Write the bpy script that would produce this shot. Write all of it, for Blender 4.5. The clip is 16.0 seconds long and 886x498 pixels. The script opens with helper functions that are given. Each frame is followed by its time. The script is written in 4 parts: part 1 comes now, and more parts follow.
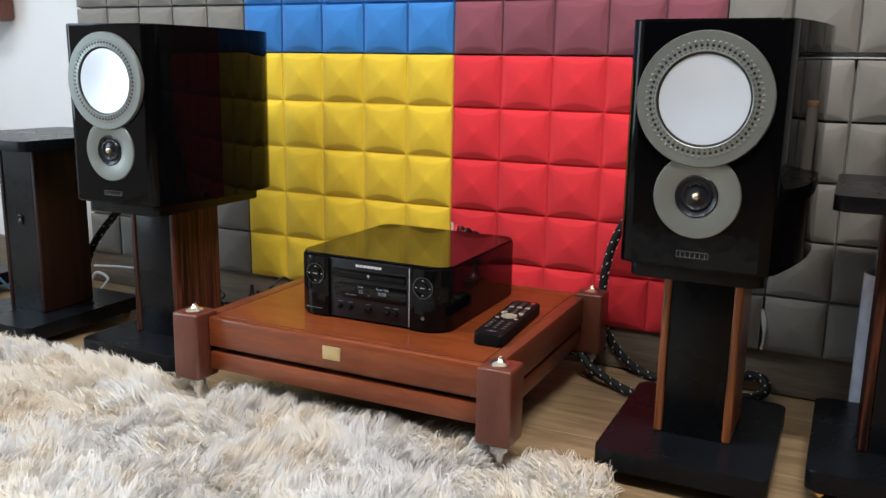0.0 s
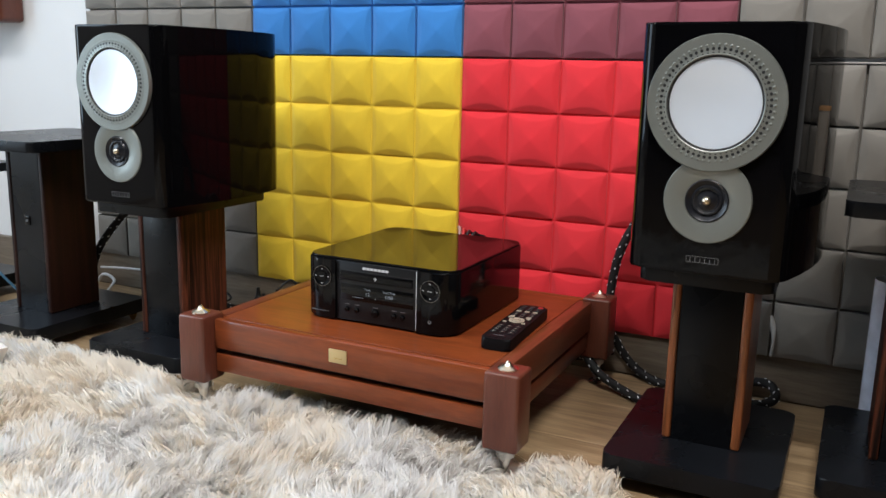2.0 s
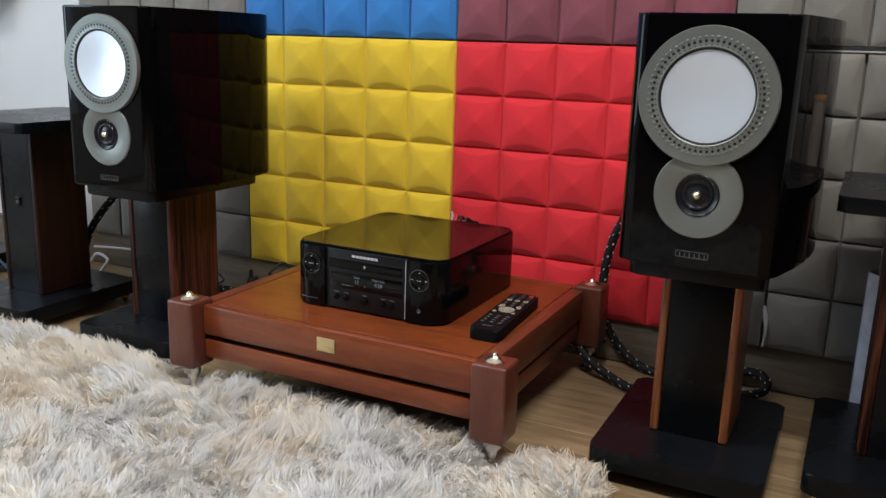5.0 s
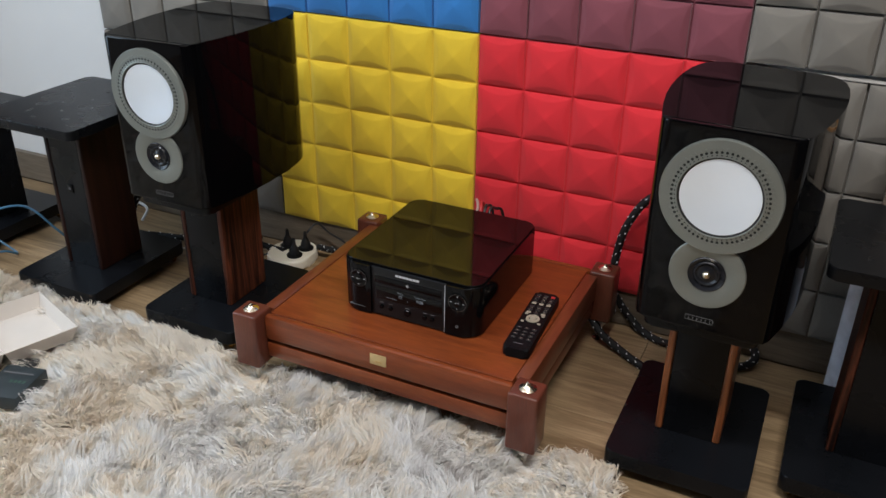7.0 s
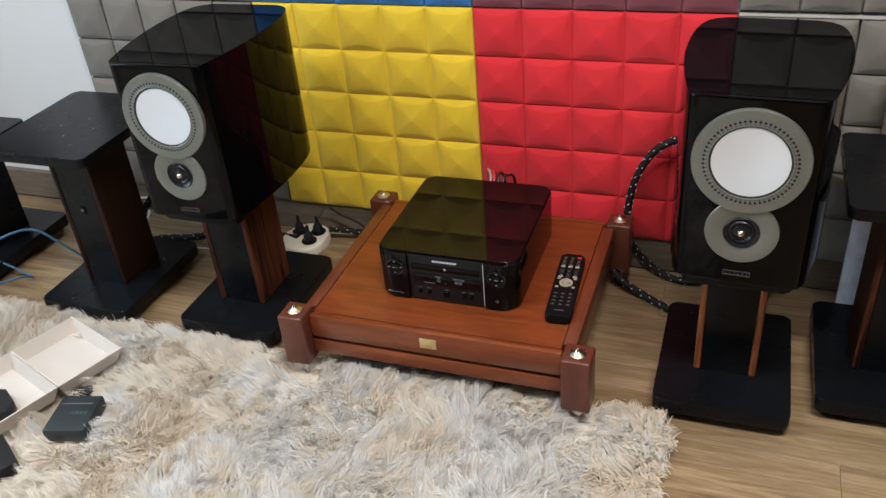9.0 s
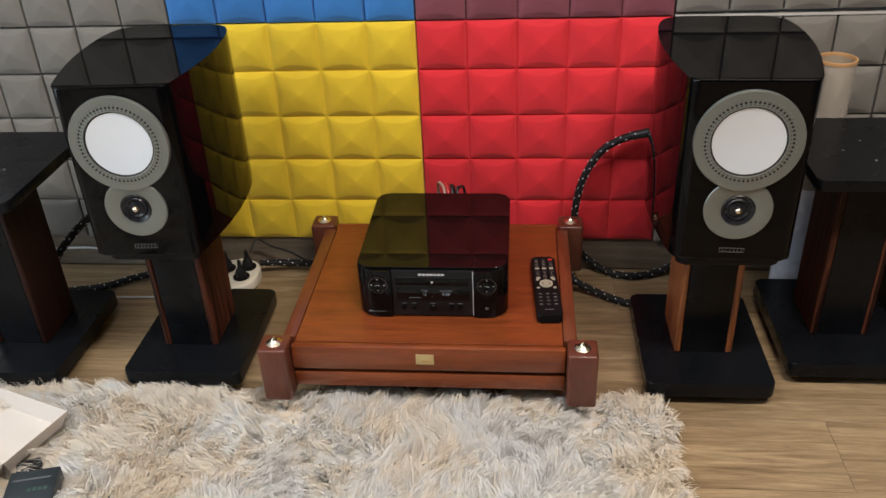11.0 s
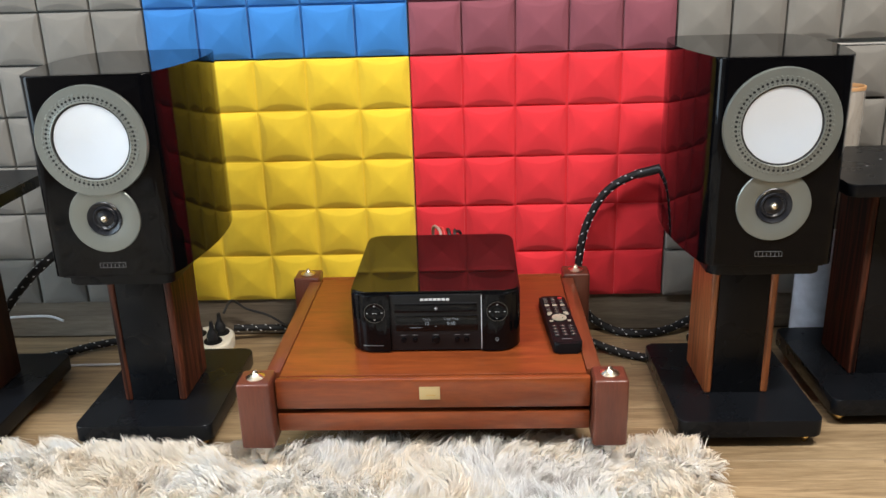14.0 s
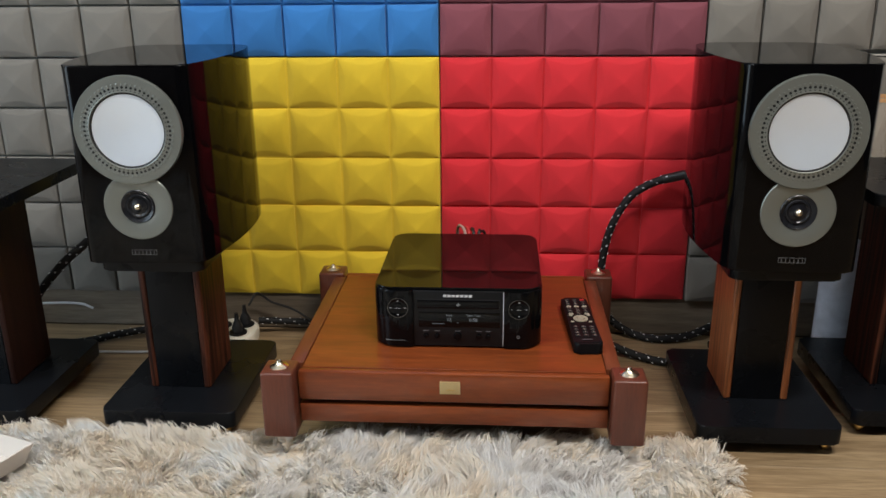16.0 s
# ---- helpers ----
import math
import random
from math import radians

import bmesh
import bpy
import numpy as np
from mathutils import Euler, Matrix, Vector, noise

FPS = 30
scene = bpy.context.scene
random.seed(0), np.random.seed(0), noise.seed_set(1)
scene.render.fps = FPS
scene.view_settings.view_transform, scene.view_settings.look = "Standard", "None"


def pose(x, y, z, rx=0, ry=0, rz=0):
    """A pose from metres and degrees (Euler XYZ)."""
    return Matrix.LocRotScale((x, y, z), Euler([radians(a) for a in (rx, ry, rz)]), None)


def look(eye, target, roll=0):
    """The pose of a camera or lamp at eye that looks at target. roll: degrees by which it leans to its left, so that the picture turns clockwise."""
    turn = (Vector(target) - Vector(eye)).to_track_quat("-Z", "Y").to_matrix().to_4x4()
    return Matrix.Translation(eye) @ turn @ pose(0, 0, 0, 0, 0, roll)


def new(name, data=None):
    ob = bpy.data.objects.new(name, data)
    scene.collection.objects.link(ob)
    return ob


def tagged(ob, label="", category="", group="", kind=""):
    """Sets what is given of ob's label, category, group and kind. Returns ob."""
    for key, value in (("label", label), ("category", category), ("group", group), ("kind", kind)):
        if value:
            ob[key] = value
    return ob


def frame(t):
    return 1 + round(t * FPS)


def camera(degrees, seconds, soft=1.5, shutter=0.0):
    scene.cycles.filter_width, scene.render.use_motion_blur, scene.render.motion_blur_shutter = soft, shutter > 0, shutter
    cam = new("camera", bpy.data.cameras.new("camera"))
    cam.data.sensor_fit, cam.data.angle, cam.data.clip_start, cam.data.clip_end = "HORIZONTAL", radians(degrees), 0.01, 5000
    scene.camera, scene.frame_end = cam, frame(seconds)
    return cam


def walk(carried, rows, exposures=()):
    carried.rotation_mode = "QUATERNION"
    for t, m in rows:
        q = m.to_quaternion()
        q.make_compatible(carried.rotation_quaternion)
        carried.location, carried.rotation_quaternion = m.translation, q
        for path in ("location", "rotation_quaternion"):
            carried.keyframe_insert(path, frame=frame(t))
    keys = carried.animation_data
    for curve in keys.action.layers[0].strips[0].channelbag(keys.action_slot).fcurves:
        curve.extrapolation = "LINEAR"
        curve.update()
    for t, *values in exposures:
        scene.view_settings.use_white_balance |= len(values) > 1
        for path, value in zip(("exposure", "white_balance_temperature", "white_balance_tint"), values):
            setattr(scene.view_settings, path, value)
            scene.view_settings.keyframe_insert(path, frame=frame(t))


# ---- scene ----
cam = camera(55.2, 16.0)
METRES, EYE, TILT, LEAN, TURN = 1.62, 0.5945, 0.0, 0.0, 25.6
ROWS = [
    (0.0, 0.0, 0.0, 0.0, 0.22, -12.01, -1.04),
    (0.5, -0.0018, 0.0028, -0.0028, 0.33, -12.25, -1.08),
    (1.0, 0.0002, 0.0046, -0.0035, 0.27, -12.43, -1.12),
    (1.5, 0.0003, 0.004, -0.0025, 0.34, -12.12, -1.27),
    (2.0, -0.0018, 0.0041, -0.0021, 0.68, -11.71, -1.35),
    (2.5, -0.0006, 0.003, -0.0008, 1.01, -11.33, -1.41),
    (3.0, 0.003, 0.0047, -0.0011, 0.88, -11.24, -1.54),
    (3.5, 0.005, 0.0063, -0.0019, 0.53, -11.68, -1.57),
    (4.0, 0.0068, 0.0074, -0.0013, 0.45, -12.25, -1.56),
    (4.2, 0.0076, 0.0078, 0.0012, 0.5, -12.5, -1.66),
    (6.3, 0.0051, 0.0293, 0.1089, 1.37, -20.9, -0.4),
    (6.5, -0.0092, 0.0266, 0.162, 0.98, -23.25, -0.5),
    (7.0, -0.0431, 0.0024, 0.2777, -0.08, -27.35, -0.75),
    (7.5, -0.067, -0.0332, 0.3425, -2.64, -30.29, 0.81),
    (8.0, -0.0858, -0.0557, 0.3513, -4.1, -31.61, 1.76),
    (8.5, -0.1047, -0.0216, 0.3571, -4.96, -32.43, 3.24),
    (11.0, -0.3424, 0.0611, 0.3304, -20.92, -30.81, 2.32),
    (11.5, -0.341, 0.074, 0.3215, -23.3, -30.73, 1.94),
    (12.0, -0.3263, 0.09, 0.3218, -23.81, -30.82, 1.43),
    (12.5, -0.3292, 0.1007, 0.2919, -23.9, -29.32, 0.88),
    (13.0, -0.3523, 0.1203, 0.223, -23.37, -25.78, 1.89),
    (13.5, -0.3736, 0.1104, 0.1569, -22.91, -21.18, 2.34),
    (14.0, -0.3912, 0.0959, 0.1367, -23.79, -19.06, 1.69),
    (14.5, -0.4017, 0.0841, 0.1334, -23.71, -18.65, 1.11),
    (15.0, -0.4012, 0.0848, 0.127, -22.57, -18.59, 0.97),
    (15.5, -0.3969, 0.0845, 0.1287, -22.08, -18.74, 0.82),
    (16.0, -0.3983, 0.0836, 0.1309, -21.77, -18.57, 0.55),
]
WAY = [(t, pose(0.770, -1.649, EYE, TILT, LEAN, TURN) @ pose(METRES * x, METRES * y, METRES * z, 90 + pitch, roll, yaw)) for t, x, y, z, yaw, pitch, roll in ROWS]
WAY += [(8.7, look((0.608, -1.723, 1.179), (-0.043, -0.172, 0.098), -4.7)), (10.8, look((0.256, -1.779, 1.147), (0.022, -0.093, 0.096), -3.8))]
walk(cam, sorted(WAY, key=lambda row: row[0]),
     [(0.0, 0.19, 6280, 11), (4.0, 0.13, 6230, 11), (6.3, -0.50, 6230, 11), (7.0, -0.30, 6230, 11), (8.5, -0.10, 6330, 11), (11.0, -0.15, 6750, 13), (12.1, -0.10, 6750, 13),
      (12.6, 0.30, 6700, 13), (13.0, 0.51, 6600, 12), (14.0, 0.50, 6480, 10), (14.5, 0.33, 6450, 10), (15.2, 0.20, 6500, 10), (16.0, -0.20, 6500, 10)])

# ---- world and light ----
world = bpy.data.worlds.new("world")
scene.world = world
world.use_nodes = True
wn = world.node_tree
sky = wn.nodes.new("ShaderNodeTexSky")
sky.sky_type, sky.sun_disc = "NISHITA", False
sky.sun_elevation, sky.sun_rotation = radians(40), radians(250)
wn.links.new(sky.outputs[0], wn.nodes["Background"].inputs[0])
wn.nodes["Background"].inputs[1].default_value = 0.12


def area_lamp(name, eye, target, sx, sy, power, color):
    lamp = bpy.data.lights.new(name, "AREA")
    lamp.shape, lamp.size, lamp.size_y, lamp.energy, lamp.color = "RECTANGLE", sx, sy, power, color
    ob = new(name, lamp)
    ob.matrix_world = look(eye, target)
    return ob


# the room: x from ROOM_L to ROOM_R, y from ROOM_F to the back wall
ROOM_L, ROOM_R, ROOM_F, ROOM_H, BACK = -2.0, 3.0, -7.0, 2.7, 0.016
area_lamp("window_light", (ROOM_L - 0.05, -1.45, 1.25), (0.5, -1.45, 1.1), 0.9, 1.8, 30, (0.64, 0.84, 1.0))
# unseen ceiling lamps, added for the light that falls from above
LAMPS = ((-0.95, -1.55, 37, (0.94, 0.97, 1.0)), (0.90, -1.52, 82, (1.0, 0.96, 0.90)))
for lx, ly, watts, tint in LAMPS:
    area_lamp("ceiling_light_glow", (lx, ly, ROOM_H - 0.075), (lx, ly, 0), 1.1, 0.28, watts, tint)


# ---- materials ----
def material(name, rough=0.5, metal=0.0, coat=0.0, ior=1.45):
    m = bpy.data.materials.new(name)
    m.use_nodes = True
    b = m.node_tree.nodes["Principled BSDF"]
    b.inputs["Roughness"].default_value = rough
    b.inputs["Metallic"].default_value = metal
    b.inputs["Coat Weight"].default_value = coat
    b.inputs["Coat Roughness"].default_value = 0.04
    b.inputs["IOR"].default_value = ior
    return m, m.node_tree.nodes, m.node_tree.links, b


def ramp(nodes, stops):
    r = nodes.new("ShaderNodeValToRGB")
    while len(r.color_ramp.elements) < len(stops):
        r.color_ramp.elements.new(0.5)
    for e, (p, c) in zip(r.color_ramp.elements, stops):
        e.position, e.color = p, (*c, 1)
    return r


def noise_node(nodes, links, scale, stretch=(1, 1, 1), detail=4.0, coord="Object", rough=0.55):
    tc = nodes.new("ShaderNodeTexCoord")
    mp = nodes.new("ShaderNodeMapping")
    mp.inputs["Scale"].default_value = stretch
    n = nodes.new("ShaderNodeTexNoise")
    n.inputs["Scale"].default_value, n.inputs["Detail"].default_value = scale, detail
    n.inputs["Roughness"].default_value = rough
    links.new(tc.outputs[coord], mp.inputs[0])
    links.new(mp.outputs[0], n.inputs["Vector"])
    return n, mp


def bump(nodes, links, b, height, strength, distance):
    bp = nodes.new("ShaderNodeBump")
    bp.inputs["Strength"].default_value, bp.inputs["Distance"].default_value = strength, distance
    links.new(height, bp.inputs["Height"])
    links.new(bp.outputs[0], b.inputs["Normal"])


def plain(name, color, rough=0.5, metal=0.0, coat=0.0, ior=1.45, vary=0.12, scale=9.0, grain=120.0, relief=0.1, smudge=0.06):
    """A painted, moulded or metal surface: broad unevenness of colour, fine grain, uneven gloss."""
    m, nodes, links, b = material(name, rough, metal, coat, ior)
    n, _ = noise_node(nodes, links, scale)
    r = ramp(nodes, [(0.3, [c * (1 - vary) for c in color]), (0.7, [min(1, c * (1 + vary)) for c in color])])
    links.new(n.outputs[0], r.inputs[0])
    links.new(r.outputs[0], b.inputs["Base Color"])
    rr = nodes.new("ShaderNodeMapRange")
    rr.inputs["To Min"].default_value, rr.inputs["To Max"].default_value = max(0.02, rough - smudge), rough + smudge
    links.new(n.outputs[0], rr.inputs["Value"])
    links.new(rr.outputs[0], b.inputs["Roughness"])
    g, _ = noise_node(nodes, links, grain, detail=2.0)
    bump(nodes, links, b, g.outputs[0], relief, 0.0006)
    return m


def wood(name, dark, light, rough=0.4, along=(1, 14, 14), scale=3.0, coat=0.0, vary_piece=0.0, relief=0.15, fine=30.0, swirl=0.6, lo=0.28, hi=0.72, ior=1.45):
    """Grain stretched along one axis of the piece, with fine pores and slow colour drift."""
    m, nodes, links, b = material(name, rough, 0.0, coat, ior)
    n, mp = noise_node(nodes, links, scale, along, 6.0, rough=0.6)
    n.inputs["Distortion"].default_value = swirl
    f, mp2 = noise_node(nodes, links, fine, tuple(a * 1.0 for a in along), 3.0)
    info = nodes.new("ShaderNodeObjectInfo")
    off = nodes.new("ShaderNodeVectorMath")
    off.operation = "SCALE"
    comb = nodes.new("ShaderNodeCombineXYZ")
    for i in range(3):
        links.new(info.outputs["Random"], comb.inputs[i])
    links.new(comb.outputs[0], off.inputs[0])
    off.inputs["Scale"].default_value = 17.0
    links.new(off.outputs[0], mp.inputs["Location"])
    links.new(off.outputs[0], mp2.inputs["Location"])
    r = ramp(nodes, [(lo, dark), ((lo + hi) / 2, [(a + c) / 2 for a, c in zip(dark, light)]), (hi, light)])
    links.new(n.outputs[0], r.inputs[0])
    mix = nodes.new("ShaderNodeMix")
    mix.data_type, mix.blend_type = "RGBA", "MULTIPLY"
    mix.inputs["Factor"].default_value = 0.45
    r2 = ramp(nodes, [(0.35, (0.62, 0.58, 0.55)), (0.6, (1, 1, 1))])
    links.new(f.outputs[0], r2.inputs[0])
    links.new(r.outputs[0], mix.inputs["A"])
    links.new(r2.outputs[0], mix.inputs["B"])
    hsv = nodes.new("ShaderNodeHueSaturation")
    mr = nodes.new("ShaderNodeMapRange")
    mr.inputs["To Min"].default_value, mr.inputs["To Max"].default_value = 1 - vary_piece, 1 + vary_piece
    links.new(info.outputs["Random"], mr.inputs["Value"])
    links.new(mr.outputs[0], hsv.inputs["Value"])
    links.new(mix.outputs["Result"], hsv.inputs["Color"])
    links.new(hsv.outputs[0], b.inputs["Base Color"])
    bump(nodes, links, b, f.outputs[0], relief, 0.0008)
    return m


def foam(name, color):
    """Matt foam tile: soft mottling, a fine open grain, each tile a shade apart."""
    m, nodes, links, b = material(name, 0.85)
    b.inputs["Sheen Weight"].default_value = 0.15
    n, _ = noise_node(nodes, links, 14.0)
    r = ramp(nodes, [(0.25, [c * 0.88 for c in color]), (0.75, [min(1, c * 1.08) for c in color])])
    links.new(n.outputs[0], r.inputs[0])
    hsv = nodes.new("ShaderNodeHueSaturation")
    info = nodes.new("ShaderNodeObjectInfo")
    mr = nodes.new("ShaderNodeMapRange")
    mr.inputs["To Min"].default_value, mr.inputs["To Max"].default_value = 0.93, 1.06
    links.new(info.outputs["Random"], mr.inputs["Value"])
    links.new(mr.outputs[0], hsv.inputs["Value"])
    links.new(r.outputs[0], hsv.inputs["Color"])
    links.new(hsv.outputs[0], b.inputs["Base Color"])
    g, _ = noise_node(nodes, links, 420.0, detail=2.0)
    bump(nodes, links, b, g.outputs[0], 0.25, 0.0006)
    return m


M_YELLOW = foam("yellow_foam", (0.73, 0.50, 0.024))
M_RED = foam("red_foam", (0.64, 0.018, 0.028))
M_BLUE = foam("blue_foam", (0.026, 0.168, 0.46))
M_PLUM = foam("burgundy_foam", (0.192, 0.048, 0.066))
M_GREY = foam("grey_foam", (0.178, 0.163, 0.141))
M_TORN_LIT = plain("torn_and_lit_foam", (0.36, 0.34, 0.315), 0.85, vary=0.2, grain=300, relief=0.4)
M_PAINT = plain("white_wall_paint", (0.66, 0.66, 0.655), 0.7, vary=0.03, scale=2.0, grain=200, relief=0.12)
M_DARKWALL = plain("dark_grey_wall_paint", (0.035, 0.034, 0.034), 0.75, vary=0.05, scale=2.0, grain=200, relief=0.12)
M_SKIRT = wood("grey_brown_skirting", (0.11, 0.085, 0.06), (0.24, 0.195, 0.145), 0.5, (1, 12, 12), 3.0)
M_PLANK = wood("oak_laminate", (0.165, 0.106, 0.054), (0.375, 0.265, 0.150), 0.40, (1, 13, 13), 3.4, vary_piece=0.08, relief=0.1, swirl=1.1, lo=0.30, hi=0.68)
M_JOINT = plain("plank_joint", (0.13, 0.09, 0.055), 0.8)
M_CHERRY = wood("red_brown_rack_wood", (0.135, 0.029, 0.0078), (0.222, 0.050, 0.0120), 0.32, (1.0, 8, 8), 3.4, coat=0.25, relief=0.05, swirl=1.8, lo=0.30, hi=0.66)
M_CHERRY_Y = wood("red_brown_rack_wood_side", (0.10, 0.025, 0.010), (0.18, 0.047, 0.017), 0.34, (9, 1, 9), 3.0, coat=0.2, relief=0.05)
M_POST = wood("dark_red_post_wood", (0.085, 0.023, 0.013), (0.135, 0.037, 0.020), 0.36, (9, 9, 1), 3.0, coat=0.2, relief=0.05)
M_ROSE = wood("striped_rosewood", (0.060, 0.019, 0.008), (0.33, 0.105, 0.036), 0.35, (34, 34, 1.3), 2.4, coat=0.15, relief=0.05, swirl=1.5, lo=0.33, hi=0.58)
M_ROSE_DARK = wood("black_streaked_rosewood", (0.010, 0.004, 0.003), (0.15, 0.043, 0.021), 0.5, (40, 40, 1.7), 2.4, relief=0.05, swirl=0.9, lo=0.40, hi=0.68, ior=1.3)
M_MAHOG = wood("dark_mahogany", (0.009, 0.0028, 0.002), (0.027, 0.0082, 0.005), 0.48, (34, 34, 1.4), 2.2, relief=0.05, ior=1.3)
M_SATIN = plain("satin_black_board", (0.0048, 0.0054, 0.0068), 0.28, ior=1.26, vary=0.2, grain=500, relief=0.12)
M_PIANO = plain("piano_black_lacquer", (0.0018, 0.0018, 0.0022), 0.04, ior=1.165, vary=0.1, relief=0.0, smudge=0.015)
M_BAFFLE = plain("polished_black_baffle", (0.0016, 0.0016, 0.002), 0.045, ior=1.24, vary=0.1, relief=0.0, smudge=0.015)
M_REMOTE = plain("matt_black_plastic", (0.0045, 0.0045, 0.005), 0.5, ior=1.2, vary=0.15, grain=700, relief=0.1)
M_BLACK = plain("black_plastic", (0.006, 0.006, 0.0066), 0.38, ior=1.35, vary=0.15, grain=700, relief=0.1)
M_GLOSSBLK = plain("gloss_black_plastic", (0.0028, 0.0028, 0.0032), 0.09, ior=1.27, relief=0.0, smudge=0.03)
M_GLASS = plain("smoked_top_glass", (0.003, 0.003, 0.003), 0.03, ior=1.32, relief=0.0, smudge=0.01)
M_RING = plain("satin_grey_trim", (0.195, 0.206, 0.188), 0.38, 0.6, vary=0.04, grain=900, relief=0.05)
M_CONE = plain("silver_white_cone", (0.80, 0.87, 0.96), 0.30, 0.55, vary=0.02, relief=0.0)
M_HORN = plain("tweeter_black", (0.009, 0.0095, 0.012), 0.26, ior=1.36, vary=0.1, relief=0.0)
M_RUBBER = plain("black_rubber", (0.012, 0.012, 0.013), 0.45)
M_SPIKE = plain("turned_steel", (0.56, 0.55, 0.53), 0.28, 1.0, vary=0.06, relief=0.0)
M_DARKMETAL = plain("dark_nickel", (0.16, 0.155, 0.15), 0.25, 1.0, vary=0.1, relief=0.0)
M_CHROME = plain("polished_nickel", (0.78, 0.68, 0.52), 0.27, 1.0, vary=0.04, relief=0.0)
M_BRASS = plain("brass", (0.72, 0.50, 0.20), 0.25, 1.0, vary=0.08)
M_PLAQUE = plain("brushed_gold_plaque", (0.66, 0.52, 0.27), 0.36, 0.8, vary=0.06)
M_SILVER = plain("silver_print", (0.62, 0.63, 0.65), 0.4, 0.3, vary=0.03)
M_BADGE = plain("dull_silver_badge", (0.15, 0.15, 0.155), 0.4, 0.4)
M_DIMPRINT = plain("grey_print", (0.10, 0.10, 0.105), 0.5)
M_KEY = plain("pale_grey_key", (0.33, 0.29, 0.22), 0.5, vary=0.05)
M_CARD = plain("white_card", (0.60, 0.545, 0.49), 0.6, vary=0.04, grain=250, relief=0.12)
M_CREAM = plain("cream_plastic", (0.74, 0.69, 0.58), 0.4, vary=0.05)
M_WHITEC = plain("white_cable", (0.60, 0.60, 0.60), 0.45)
M_BLUEC = plain("blue_cable", (0.05, 0.14, 0.23), 0.4)
M_PINKC = plain("dull_pink_lead", (0.36, 0.22, 0.19), 0.45)
M_BRAID = plain("black_braid", (0.004, 0.0035, 0.004), 0.7, vary=0.5, scale=260.0, grain=600, relief=0.6)
M_ROLLED = plain("rolled_white_film", (0.76, 0.79, 0.87), 0.18, vary=0.15, scale=30.0, grain=60, relief=0.8)
M_FLECK = plain("white_fleck", (0.75, 0.76, 0.78), 0.4)
M_RIMCARD = plain("orange_cardboard", (0.50, 0.27, 0.115), 0.7, vary=0.12, grain=160, relief=0.3)
M_DULLCARD = plain("dull_cardboard", (0.36, 0.28, 0.20), 0.75, vary=0.12, grain=160, relief=0.3)
M_DARKBOX = plain("dark_slate_card", (0.022, 0.030, 0.034), 0.4, vary=0.25)
M_GREEN = plain("green_print", (0.035, 0.075, 0.055), 0.5)
M_REDKEY = plain("red_key", (0.45, 0.03, 0.03), 0.5)
M_HOLE = plain("dark_hole", (0.006, 0.006, 0.006), 0.8)
M_GROUND = plain("paved_yard", (0.30, 0.29, 0.27), 0.8)


def lit_print(name, color, strength):
    m, nodes, links, b = material(name, 0.4)
    b.inputs["Base Color"].default_value = (0.02, 0.02, 0.02, 1)
    b.inputs["Emission Color"].default_value = (*color, 1)
    b.inputs["Emission Strength"].default_value = strength
    return m


M_LCD = lit_print("display_light", (0.75, 0.85, 0.95), 0.20)


def film_wrap():
    m, nodes, links, b = material("clear_film", 0.10)
    b.inputs["Base Color"].default_value = (0.62, 0.58, 0.52, 1)
    b.inputs["Alpha"].default_value = 0.42
    n, _ = noise_node(nodes, links, 26.0, (1, 1, 0.35), 5.0)
    n.inputs["Distortion"].default_value = 1.2
    bump(nodes, links, b, n.outputs[0], 1.0, 0.010)
    return m


M_FILM = film_wrap()


